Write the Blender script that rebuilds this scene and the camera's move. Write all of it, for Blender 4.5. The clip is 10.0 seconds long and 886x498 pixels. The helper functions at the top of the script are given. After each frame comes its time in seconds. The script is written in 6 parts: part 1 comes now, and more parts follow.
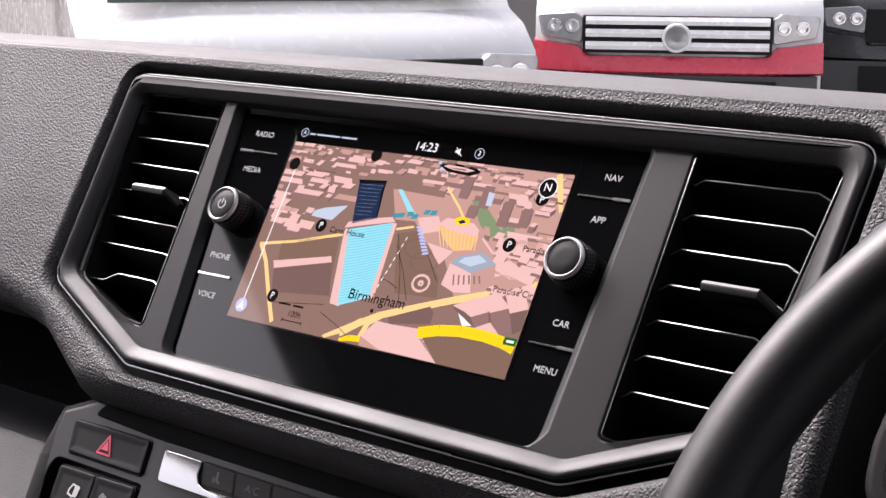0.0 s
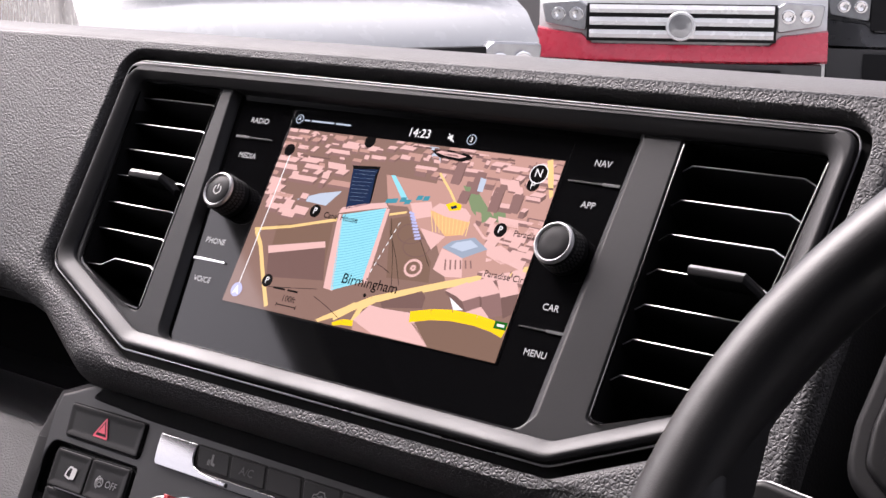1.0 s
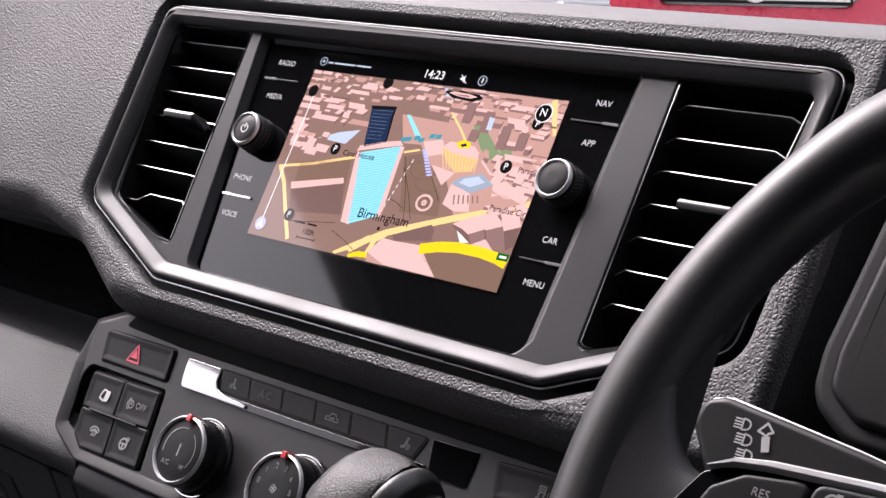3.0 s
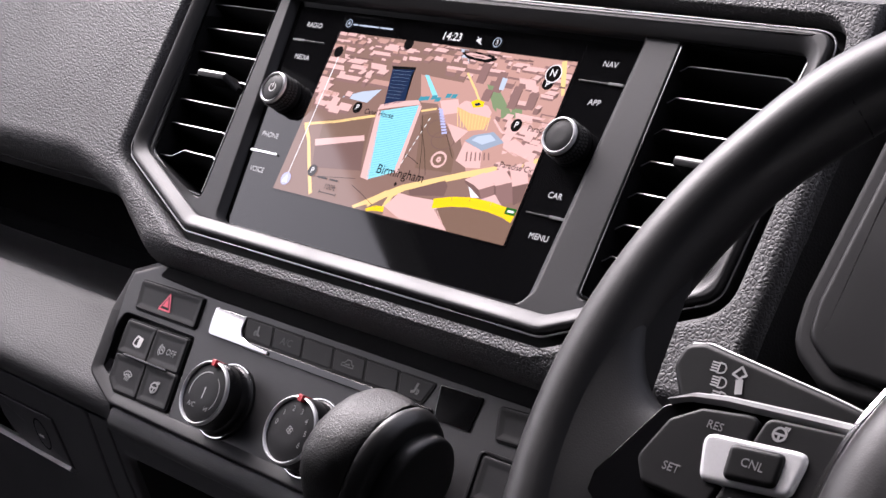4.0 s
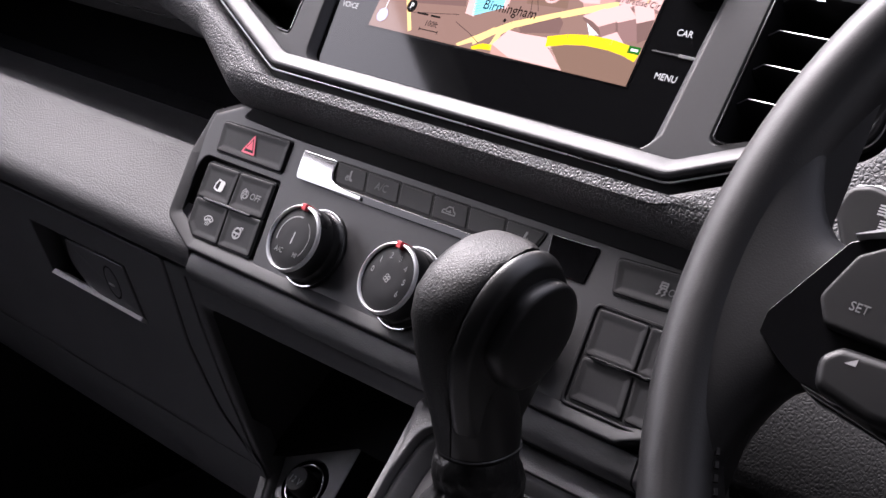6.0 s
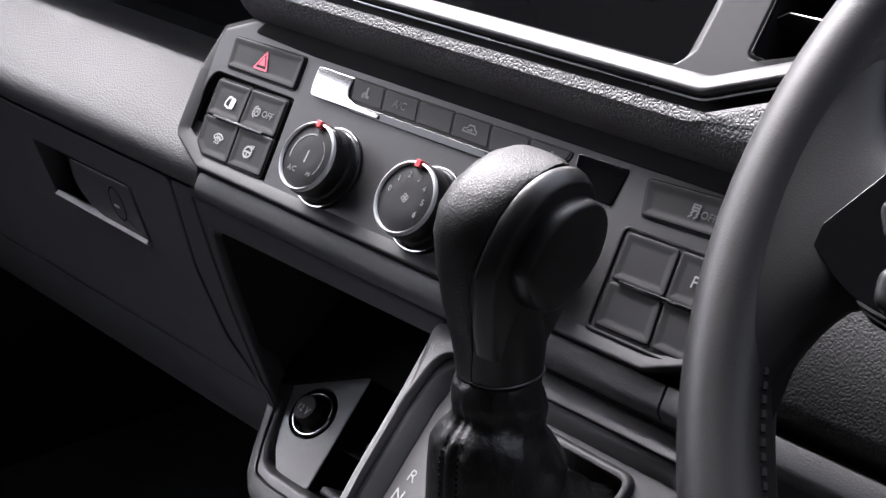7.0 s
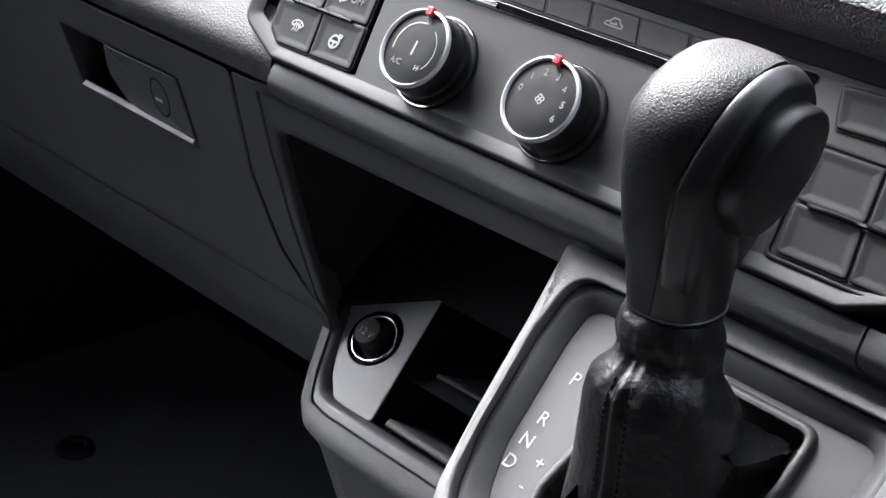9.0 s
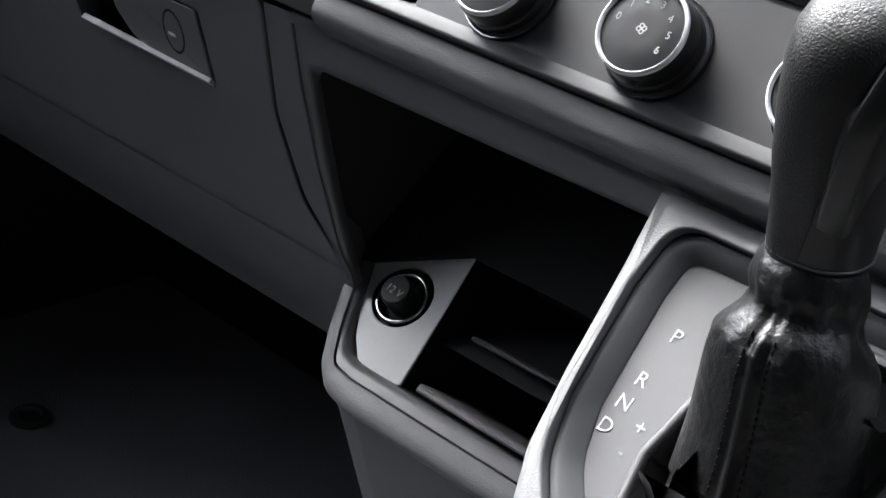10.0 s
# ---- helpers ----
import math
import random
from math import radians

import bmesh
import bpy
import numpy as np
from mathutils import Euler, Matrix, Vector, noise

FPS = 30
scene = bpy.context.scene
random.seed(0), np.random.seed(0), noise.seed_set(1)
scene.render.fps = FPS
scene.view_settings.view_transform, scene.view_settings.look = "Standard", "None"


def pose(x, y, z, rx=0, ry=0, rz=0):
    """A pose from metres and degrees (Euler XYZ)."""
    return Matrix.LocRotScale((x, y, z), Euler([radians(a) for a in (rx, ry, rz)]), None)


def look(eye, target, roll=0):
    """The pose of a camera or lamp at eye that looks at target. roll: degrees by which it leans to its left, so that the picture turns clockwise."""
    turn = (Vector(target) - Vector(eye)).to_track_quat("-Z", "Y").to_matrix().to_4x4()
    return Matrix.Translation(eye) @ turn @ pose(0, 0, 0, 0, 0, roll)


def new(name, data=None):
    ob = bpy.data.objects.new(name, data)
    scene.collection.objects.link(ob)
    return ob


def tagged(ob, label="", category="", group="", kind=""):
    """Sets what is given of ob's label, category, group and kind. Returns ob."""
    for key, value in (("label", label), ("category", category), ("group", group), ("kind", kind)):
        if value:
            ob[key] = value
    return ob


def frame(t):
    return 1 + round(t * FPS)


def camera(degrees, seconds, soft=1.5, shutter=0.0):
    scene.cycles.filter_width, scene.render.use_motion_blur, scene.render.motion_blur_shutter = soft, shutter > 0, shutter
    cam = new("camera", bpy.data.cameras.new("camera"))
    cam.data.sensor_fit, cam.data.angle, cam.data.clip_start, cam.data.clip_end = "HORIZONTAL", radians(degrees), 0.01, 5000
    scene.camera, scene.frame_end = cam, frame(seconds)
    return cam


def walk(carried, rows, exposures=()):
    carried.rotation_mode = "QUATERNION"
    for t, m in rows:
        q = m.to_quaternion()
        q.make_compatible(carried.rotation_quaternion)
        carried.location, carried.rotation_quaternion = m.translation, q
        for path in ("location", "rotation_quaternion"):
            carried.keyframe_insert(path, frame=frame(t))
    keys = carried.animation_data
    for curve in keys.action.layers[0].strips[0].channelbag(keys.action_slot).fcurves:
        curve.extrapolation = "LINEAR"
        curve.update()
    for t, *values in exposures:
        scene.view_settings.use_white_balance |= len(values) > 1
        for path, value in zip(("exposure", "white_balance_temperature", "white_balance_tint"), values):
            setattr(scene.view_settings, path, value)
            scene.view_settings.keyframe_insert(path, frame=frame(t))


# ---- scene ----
cam = camera(34.3, 10.0)
PATH = [
    (0, (0.437, -0.486, 0.915), (-0.777, 1.048, 0.5), 0.3),
    (0.5, (0.441, -0.485, 0.915), (-0.774, 1.047, 0.495), 0.4),
    (1, (0.446, -0.488, 0.915), (-0.771, 1.04, 0.484), 0.3),
    (1.5, (0.448, -0.489, 0.912), (-0.777, 1.03, 0.476), 0.3),
    (2, (0.451, -0.488, 0.909), (-0.789, 1.016, 0.462), 0.3),
    (2.5, (0.463, -0.49, 0.908), (-0.799, 0.992, 0.448), 0.4),
    (3.8, (0.53, -0.498, 0.912), (-0.804, 0.9, 0.394), 0.4),
    (4, (0.531, -0.498, 0.908), (-0.816, 0.886, 0.387), 0.5),
    (4.5, (0.518, -0.499, 0.9), (-0.844, 0.858, 0.348), 0.7),
    (5, (0.507, -0.5, 0.892), (-0.856, 0.841, 0.305), 1.1),
    (5.5, (0.491, -0.499, 0.882), (-0.865, 0.831, 0.256), 1.5),
    (6, (0.479, -0.497, 0.874), (-0.863, 0.825, 0.203), 2.0),
    (6.2, (0.475, -0.496, 0.869), (-0.863, 0.824, 0.186), 2.2),
    (7.3, (0.451, -0.488, 0.851), (-0.858, 0.813, 0.082), 3.3),
    (7.5, (0.445, -0.488, 0.848), (-0.856, 0.813, 0.064), 3.5),
    (8, (0.428, -0.486, 0.837), (-0.854, 0.817, 0.026), 4.0),
    (8.5, (0.396, -0.487, 0.829), (-0.863, 0.825, -0.003), 4.8),
    (9, (0.349, -0.49, 0.815), (-0.872, 0.849, -0.031), 6.1),
    (9.5, (0.308, -0.494, 0.79), (-0.863, 0.887, -0.061), 7.6),
    (10, (0.277, -0.5, 0.771), (-0.849, 0.917, -0.081), 9.1),
]
walk(cam, [(t, look(eye, target, roll)) for t, eye, target, roll in PATH], [(0, 1.28, 6550, 22), (2.7, 1.45, 6500, 22), (5, 1.55, 6300, 22), (6, 1.85, 6300, 22), (7.5, 2.58, 6150, 13), (8.2, 2.76, 6160, 11.5), (10, 3.02, 6200, 9)])

# ---- exposure, world and sun ----
world = bpy.data.worlds.new("overcast_sky")
scene.world = world
world.use_nodes = True
_wn = world.node_tree.nodes
_sky = _wn.new("ShaderNodeTexSky")
_sky.sky_type = "NISHITA"
_sky.sun_disc = False
_sky.sun_elevation = radians(47)
_sky.sun_rotation = radians(-86)
_sky.air_density = 1.0
_sky.dust_density = 4.0
_hs = _wn.new("ShaderNodeHueSaturation")
_hs.inputs["Saturation"].default_value = 0.25
world.node_tree.links.new(_sky.outputs[0], _hs.inputs["Color"])
world.node_tree.links.new(_hs.outputs[0], _wn["Background"].inputs[0])
_wn["Background"].inputs[1].default_value = 0.15
sun = new("sun", bpy.data.lights.new("sun", "SUN"))
sun.data.energy = 2.8
sun.data.angle = radians(40)
sun.data.color = (1.0, 0.97, 0.93)
sun.matrix_world = look((0, 0, 0), (0.68, -0.05, -0.73))

# ---- frames of reference ----
TILT = 32.0            # lean of the dashboard face from the vertical
Z0 = 0.73              # height of the display's lower edge over the cab floor
D = pose(0, 0, Z0, -TILT)
EYE4 = Matrix.Identity(4)
GEAR = (0.0204, 0.31, -0.211)     # sloping console planes: n = a + b * (v - v0)
TRAY = (0.158, 0.28, -0.25)
LOW = (0.030, -1.17, -0.156)


# ---- materials ----
def lin(r, g, b):
    f = lambda c: c / 12.92 if c <= 0.04045 else ((c + 0.055) / 1.055) ** 2.4
    return (f(r), f(g), f(b), 1.0)


def mat(name, color, rough=0.5, metal=0.0, grain=None, fine=None, coat=0.0, vary=0.12, smudge=0.06, spec=0.5):
    """A surface with pebbled grain (scale, strength), fine relief (scale, strength) and uneven tone and gloss."""
    m = bpy.data.materials.new(name)
    m.use_nodes = True
    nt = m.node_tree
    n, l = nt.nodes, nt.links
    p = n["Principled BSDF"]
    p.inputs["Metallic"].default_value = metal
    p.inputs["Specular IOR Level"].default_value = spec
    if coat:
        p.inputs["Coat Weight"].default_value = coat
        p.inputs["Coat Roughness"].default_value = 0.03
    tc = n.new("ShaderNodeTexCoord")
    big = n.new("ShaderNodeTexNoise")
    big.inputs["Scale"].default_value = 14
    big.inputs["Detail"].default_value = 5
    l.new(tc.outputs["Object"], big.inputs["Vector"])
    small = n.new("ShaderNodeTexNoise")
    small.inputs["Scale"].default_value = 900
    small.inputs["Detail"].default_value = 2
    l.new(tc.outputs["Object"], small.inputs["Vector"])
    mix = n.new("ShaderNodeMix")
    mix.data_type = "RGBA"
    mix.inputs["A"].default_value = tuple(c * (1 - vary) for c in color[:3]) + (1,)
    mix.inputs["B"].default_value = tuple(min(1, c * (1 + vary)) for c in color[:3]) + (1,)
    add = n.new("ShaderNodeMath")
    add.operation = "MULTIPLY_ADD"
    add.inputs[1].default_value = 0.45
    l.new(small.outputs["Fac"], add.inputs[0])
    half = n.new("ShaderNodeMath")
    half.operation = "MULTIPLY"
    half.inputs[1].default_value = 0.55
    l.new(big.outputs["Fac"], half.inputs[0])
    l.new(half.outputs[0], add.inputs[2])
    l.new(add.outputs[0], mix.inputs["Factor"])
    l.new(mix.outputs["Result"], p.inputs["Base Color"])
    mr = n.new("ShaderNodeMapRange")
    mr.inputs["From Min"].default_value = 0.3
    mr.inputs["From Max"].default_value = 0.7
    mr.inputs["To Min"].default_value = max(0.02, rough - smudge)
    mr.inputs["To Max"].default_value = min(1, rough + smudge)
    l.new(big.outputs["Fac"], mr.inputs["Value"])
    l.new(mr.outputs[0], p.inputs["Roughness"])
    last = None
    if grain:
        warp = n.new("ShaderNodeTexNoise")
        warp.inputs["Scale"].default_value = grain[0] * 0.6
        l.new(tc.outputs["Object"], warp.inputs["Vector"])
        wm = n.new("ShaderNodeVectorMath")
        wm.operation = "MULTIPLY_ADD"
        wm.inputs[1].default_value = (1.1 / grain[0],) * 3
        l.new(warp.outputs["Color"], wm.inputs[0])
        l.new(tc.outputs["Object"], wm.inputs[2])
        vo = n.new("ShaderNodeTexVoronoi")
        vo.feature = "DISTANCE_TO_EDGE"
        vo.inputs["Scale"].default_value = grain[0]
        l.new(wm.outputs[0], vo.inputs["Vector"])
        cr = n.new("ShaderNodeMapRange")
        cr.interpolation_type = "SMOOTHSTEP"
        cr.inputs["From Max"].default_value = 0.32
        l.new(vo.outputs["Distance"], cr.inputs["Value"])
        b = n.new("ShaderNodeBump")
        b.inputs["Strength"].default_value = grain[1]
        b.inputs["Distance"].default_value = 0.25 / grain[0]
        l.new(cr.outputs[0], b.inputs["Height"])
        last = b
    if fine:
        ns = n.new("ShaderNodeTexNoise")
        ns.inputs["Scale"].default_value = fine[0]
        ns.inputs["Detail"].default_value = 3
        l.new(tc.outputs["Object"], ns.inputs["Vector"])
        b = n.new("ShaderNodeBump")
        b.inputs["Strength"].default_value = fine[1]
        b.inputs["Distance"].default_value = 0.4 / fine[0]
        l.new(ns.outputs["Fac"], b.inputs["Height"])
        if last:
            l.new(last.outputs[0], b.inputs["Normal"])
        last = b
    if last:
        l.new(last.outputs[0], p.inputs["Normal"])
    return m


def glow(name, rgb, strength=1.0):
    """A lit area of the display under its glossy cover."""
    m = bpy.data.materials.new(name)
    m.use_nodes = True
    p = m.node_tree.nodes["Principled BSDF"]
    p.inputs["Base Color"].default_value = (0.004, 0.004, 0.004, 1)
    p.inputs["Roughness"].default_value = 0.06
    p.inputs["Emission Color"].default_value = lin(*rgb)
    p.inputs["Emission Strength"].default_value = strength
    return m


GRAIN = mat("grained_dash_plastic", (0.098, 0.097, 0.100), 0.58, grain=(500, 0.85), fine=(2600, 0.07), spec=0.36)
LOWGREY = mat("grey_lower_plastic", (0.079, 0.079, 0.083), 0.5, grain=(700, 0.15), fine=(3000, 0.15))
GRAIN_FINE = mat("fine_grained_plastic", (0.092, 0.090, 0.091), 0.66, grain=(650, 0.34), fine=(3000, 0.15))
PLASTIC = mat("matt_black_plastic", (0.042, 0.042, 0.044), 0.5, fine=(2400, 0.25))
LIPMAT = mat("satin_panel_edge", (0.026, 0.026, 0.0275), 0.58, fine=(3000, 0.12), spec=0.3)
DARKCHROME = mat("dark_chrome_trim", (0.38, 0.38, 0.39), 0.16, metal=1.0, smudge=0.02, vary=0.04)
KNOBGLOSS = mat("gloss_black_knob_barrel", (0.006, 0.006, 0.0065), 0.28, smudge=0.04, spec=0.4)
BUTTON = mat("soft_touch_button", (0.0130, 0.0130, 0.0140), 0.50, fine=(3500, 0.12), spec=0.22)
# grained plastic in a darker tone that holds the shade behind the wheel
SHADEGRAIN = mat("shaded_grain_plastic", (0.020, 0.020, 0.021), 0.58, grain=(620, 0.35), fine=(2600, 0.12), spec=0.35)
PANEL = mat("satin_panel_plastic", (0.017, 0.017, 0.0182), 0.42, fine=(3000, 0.12))
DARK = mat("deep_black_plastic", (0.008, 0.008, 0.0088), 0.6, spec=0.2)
SATIN = mat("satin_graphite_trim", (0.028, 0.028, 0.0295), 0.45, metal=0.1, fine=(2600, 0.10), smudge=0.06, spec=0.34)
GLOSS = mat("gloss_black_panel", (0.004, 0.004, 0.0045), 0.045, smudge=0.015, vary=0.05)
RIMGLOSS = mat("gloss_black_rim", (0.006, 0.006, 0.0065), 0.16, smudge=0.03, spec=0.8)
CHROME = mat("polished_chrome", (0.78, 0.78, 0.79), 0.12, metal=1.0, smudge=0.04)
SILVERKEY = mat("bright_silver_key", (0.62, 0.62, 0.63), 0.35, metal=0.2)
TRAYGREY = mat("satin_grey_tray", (0.47, 0.475, 0.48), 0.5, metal=0.0, fine=(2500, 0.06), spec=0.4)
PAD = mat("matt_black_switch", (0.009, 0.009, 0.0096), 0.42, fine=(3500, 0.10), spec=0.22)
SILVER = mat("satin_silver_paint", (0.44, 0.44, 0.45), 0.42, metal=0.2, fine=(2500, 0.06))
GREYTRIM = mat("mid_grey_trim", (0.12, 0.12, 0.124), 0.4, metal=0.2, fine=(2500, 0.1))
LEATHER = mat("black_leather", (0.011, 0.0108, 0.0118), 0.44, grain=(1100, 0.10), fine=(2500, 0.08), spec=0.5)
KNOBSKIN = mat("grained_knob_leather", (0.010, 0.0098, 0.010), 0.46, grain=(760, 0.30), fine=(2500, 0.06), spec=0.38)
SIDESKIN = mat("satin_black_knob_side", (0.005, 0.005, 0.0053), 0.38, grain=(1400, 0.08), fine=(2500, 0.06), spec=0.72)
SELECT = mat("satin_grey_selector_plate", (0.074, 0.074, 0.077), 0.48, fine=(2500, 0.06), spec=0.35)
BEAD = mat("satin_metal_bead", (0.42, 0.42, 0.43), 0.3, metal=1.0)
BOOT = mat("soft_boot_leather", (0.008, 0.008, 0.0085), 0.37, grain=(900, 0.12), fine=(210, 0.42), spec=0.55)
INK = mat("printed_white_marking", (0.62, 0.62, 0.62), 0.5)
INKDIM = mat("printed_grey_marking", (0.36, 0.36, 0.365), 0.5)
RED = mat("red_hazard_marking", (0.80, 0.09, 0.15), 0.45)
REDLENS = mat("red_pointer", (0.60, 0.04, 0.05), 0.3)
INKFAINT = mat("printed_faint_marking", (0.11, 0.11, 0.113), 0.5)
INKLIT = glow("lit_legend", (0.93, 0.93, 0.93), 0.34)
CARPET = mat("black_floor_carpet", (0.05, 0.05, 0.052), 0.95, fine=(500, 0.9))
RUBBER = mat("worn_rubber_mat", (0.24, 0.243, 0.262), 0.7, grain=(260, 0.4))
OVERHEAD = mat("dark_overhead_shelf", (0.012, 0.012, 0.013), 0.7, grain=(330, 0.4))
BACKWALL = mat("darkened_back_wall", (0.03, 0.03, 0.03), 0.9, fine=(700, 0.4))
RING = mat("bright_satin_ring", (0.66, 0.66, 0.67), 0.32, metal=0.4)
# near-black that puts the shade of hollows and gaps into the colour
SHADEBLACK = mat("shade_black", (0.014, 0.014, 0.0152), 0.8, fine=(2400, 0.2), spec=0.12)
SHELF = mat("pebbled_shelf_plastic", (0.092, 0.091, 0.093), 0.64, grain=(560, 0.42), fine=(2600, 0.15), spec=0.4)
RIDGE = mat("fine_ridge_plastic", (0.135, 0.135, 0.138), 0.58, grain=(760, 0.22), fine=(3000, 0.15))
# hollow's inside: plastic toned down to carry its shade
STORESHADE = mat("shaded_storage_grey", (0.030, 0.030, 0.0325), 0.7, fine=(2000, 0.2), spec=0.2)
DOORCARD = mat("dark_door_card", (0.016, 0.016, 0.017), 0.6, grain=(330, 0.5))


from mathutils.geometry import tessellate_polygon

# ---- mesh builders; coordinates are u (right), n (into the dashboard), v (up) ----
OFF = {}


def thing(name, label, category, at=(0, 0, 0), base=None, group="", kind=""):
    ob = new(name)
    ob.empty_display_size = 0.02
    ob.matrix_world = (D if base is None else base) @ Matrix.Translation(at)
    OFF[ob.name] = Vector(at)
    return tagged(ob, label, category, group, kind)


def part(name, bm, material, parent, label="", angle=40):
    off = OFF[parent.name]
    bmesh.ops.translate(bm, vec=-off, verts=bm.verts)
    bmesh.ops.recalc_face_normals(bm, faces=bm.faces)
    me = bpy.data.meshes.new(name)
    bm.to_mesh(me)
    bm.free()
    me.materials.append(material)
    me.set_sharp_from_angle(angle=radians(angle))
    ob = new(name, me)
    ob.parent = parent
    OFF[ob.name] = off
    return tagged(ob, label)


def rpoly(pts, r=0.003, seg=4):
    """A polygon with its corners rounded."""
    out, n = [], len(pts)
    for i in range(n):
        a, b, c = (Vector(pts[(i + k) % n]).to_2d() for k in (-1, 0, 1))
        rr = r[i] if isinstance(r, (list, tuple)) else r
        d1, d2 = (a - b), (c - b)
        l1, l2 = d1.length, d2.length
        d1.normalize(), d2.normalize()
        ang = d1.angle(d2)
        if rr <= 0 or ang > 3.05:
            out.append(tuple(b))
            continue
        t = min(rr / math.tan(ang / 2), 0.45 * l1, 0.45 * l2)
        p, q = b + d1 * t, b + d2 * t
        for k in range(seg + 1):
            s = k / seg
            out.append(tuple((1 - s) ** 2 * p + 2 * s * (1 - s) * b + s * s * q))
    return out


def area(pts):
    return 0.5 * sum(pts[i - 1][0] * pts[i][1] - pts[i][0] * pts[i - 1][1] for i in range(len(pts)))


def offs(pts, d):
    """The polygon moved inwards by d (outwards if negative)."""
    ds = d if isinstance(d, list) else [d] * len(pts)
    if max(abs(x) for x in ds) < 1e-9:
        return list(pts)
    s = 1 if area(pts) > 0 else -1
    out, n = [], len(pts)
    for i in range(n):
        a, b, c = (Vector(pts[(i + k) % n]) for k in (-1, 0, 1))
        e1, e2 = b - a, c - b
        if e1.length < 1e-9:
            e1 = e2
        if e2.length < 1e-9:
            e2 = e1
        e1.normalize(), e2.normalize()
        n1, n2 = Vector((-e1.y, e1.x)) * s, Vector((-e2.y, e2.x)) * s
        m = n1 + n2
        if m.length < 1e-6:
            m = n1
        m.normalize()
        out.append(tuple(b + m * (ds[i] / max(0.5, m.dot(n1)))))
    return out


def rings(bm, loops, cap0=True, cap1=True, closed=True):
    """Joins loops of equal length by quads."""
    vs = [[bm.verts.new(p) for p in lp] for lp in loops]
    n = len(vs[0])
    for a, b in zip(vs, vs[1:]):
        for i in range(n if closed else n - 1):
            j = (i + 1) % n
            bm.faces.new((a[i], a[j], b[j], b[i])).smooth = True
    if cap0 and closed:
        bm.faces.new(vs[0][::-1])
    if cap1 and closed:
        bm.faces.new(vs[-1])
    return vs


def prism(pts, n0, n1, bev=0.001, depth=None, seg=3, bm=None, dish=0.0):
    """A slab with the outline pts, its rounded front at n0 and its back at n1."""
    bm = bm or bmesh.new()
    depth = bev if depth is None else depth
    loops = [[(u, n1, v) for u, v in pts]]
    for k in range(seg + 1):
        a = math.pi / 2 * (1 - k / seg)
        q = offs(pts, bev * (1 - math.sin(a)))
        loops.append([(u, n0 + depth * (1 - math.cos(a)), v) for u, v in q])
    q = offs(pts, bev + min(0.0005, bev * 0.5))
    loops.append([(u, n0, v) for u, v in q])
    rings(bm, loops)
    return bm


def plate(outer, holes, n0, n1, bo=(0.002, 0.002), bh=(0.002, 0.002), seg=3, hn1=None, slope=False):
    """A slab with openings through it; rounded edges of (width, depth) outside and round the openings."""
    bm = bmesh.new()
    fronts = []
    for i, pts in enumerate([outer] + list(holes)):
        w, d = bo if i == 0 else bh
        sg = 1 if i == 0 else -1
        wd = [w(*p) if callable(w) else w for p in pts]
        dd = [d(*p) if callable(d) else d for p in pts]
        loops = [[(u, n1 if i == 0 or hn1 is None else hn1, v) for u, v in pts]]
        steps = [(1 - math.sin(math.pi / 2 * (1 - k / seg)), 1 - math.cos(math.pi / 2 * (1 - k / seg))) for k in range(seg + 1)]
        if slope == "bezel" and i:
            steps = [(0.0, 1.0), (0.03, 0.93), (0.08, 0.86), (0.20, 0.71), (0.40, 0.47), (0.60, 0.26), (0.78, 0.11), (0.91, 0.025), (1.0, 0.0)]
        elif slope and i:
            steps = [(0.0, 1.0), (0.04, 0.80), (0.12, 0.66), (0.50, 0.36), (0.80, 0.12), (0.92, 0.03), (1.0, 0.0)]
        for fw, fd in steps:
            q = offs(pts, [sg * x * fw for x in wd])
            loops.append([(u, n0 + e * fd, v) for (u, v), e in zip(q, dd)])
        q = offs(pts, [sg * (x + min(0.0005, x * 0.4)) for x in wd])
        loops.append([(u, n0, v) for u, v in q])
        vs = rings(bm, loops, False, False)
        fronts.append(vs[-1])
    if len(holes) > 1:
        es = [bm.edges.get((a, b)) for lp in fronts for a, b in zip(lp, lp[1:] + lp[:1])]
        bmesh.ops.triangle_fill(bm, edges=es, use_beauty=False, use_dissolve=False, normal=(0, -1, 0))
        return bm
    flatv = [v for lp in fronts for v in lp]
    for tri in tessellate_polygon([[Vector((v.co.x, v.co.z, 0)) for v in lp] for lp in fronts]):
        if len(set(tri)) == 3:
            try:
                bm.faces.new([flatv[k] for k in tri])
            except ValueError:
                pass
    return bm


def bar(profile, u0, u1, bm=None, steps=1):
    """A closed profile of (n, v) drawn out along u."""
    bm = bm or bmesh.new()
    rings(bm, [[(u0 + (u1 - u0) * k / steps, n, v) for n, v in profile] for k in range(steps + 1)])
    return bm


def lathe(profile, centre, axis, seg=40, bm=None, close=True, hoop=False):
    """A profile of (radius, height) turned round an axis; a hoop's profile is a closed loop."""
    bm = bm or bmesh.new()
    q = Vector(axis).to_track_quat("Z", "Y")
    c = Vector(centre)
    if close and not hoop:
        profile = [(profile[0][0] * 0.9, profile[0][1])] + list(profile) + [(profile[-1][0] * 0.9, profile[-1][1])]
    loops = [[c + q @ Vector((r * math.cos(2 * math.pi * k / seg), r * math.sin(2 * math.pi * k / seg), h)) for k in range(seg)] for r, h in profile]
    if hoop:
        loops.append(loops[0])
        rings(bm, loops, False, False)
        bmesh.ops.remove_doubles(bm, verts=bm.verts, dist=1e-7)
        return bm
    rings(bm, loops, close, close)
    return bm


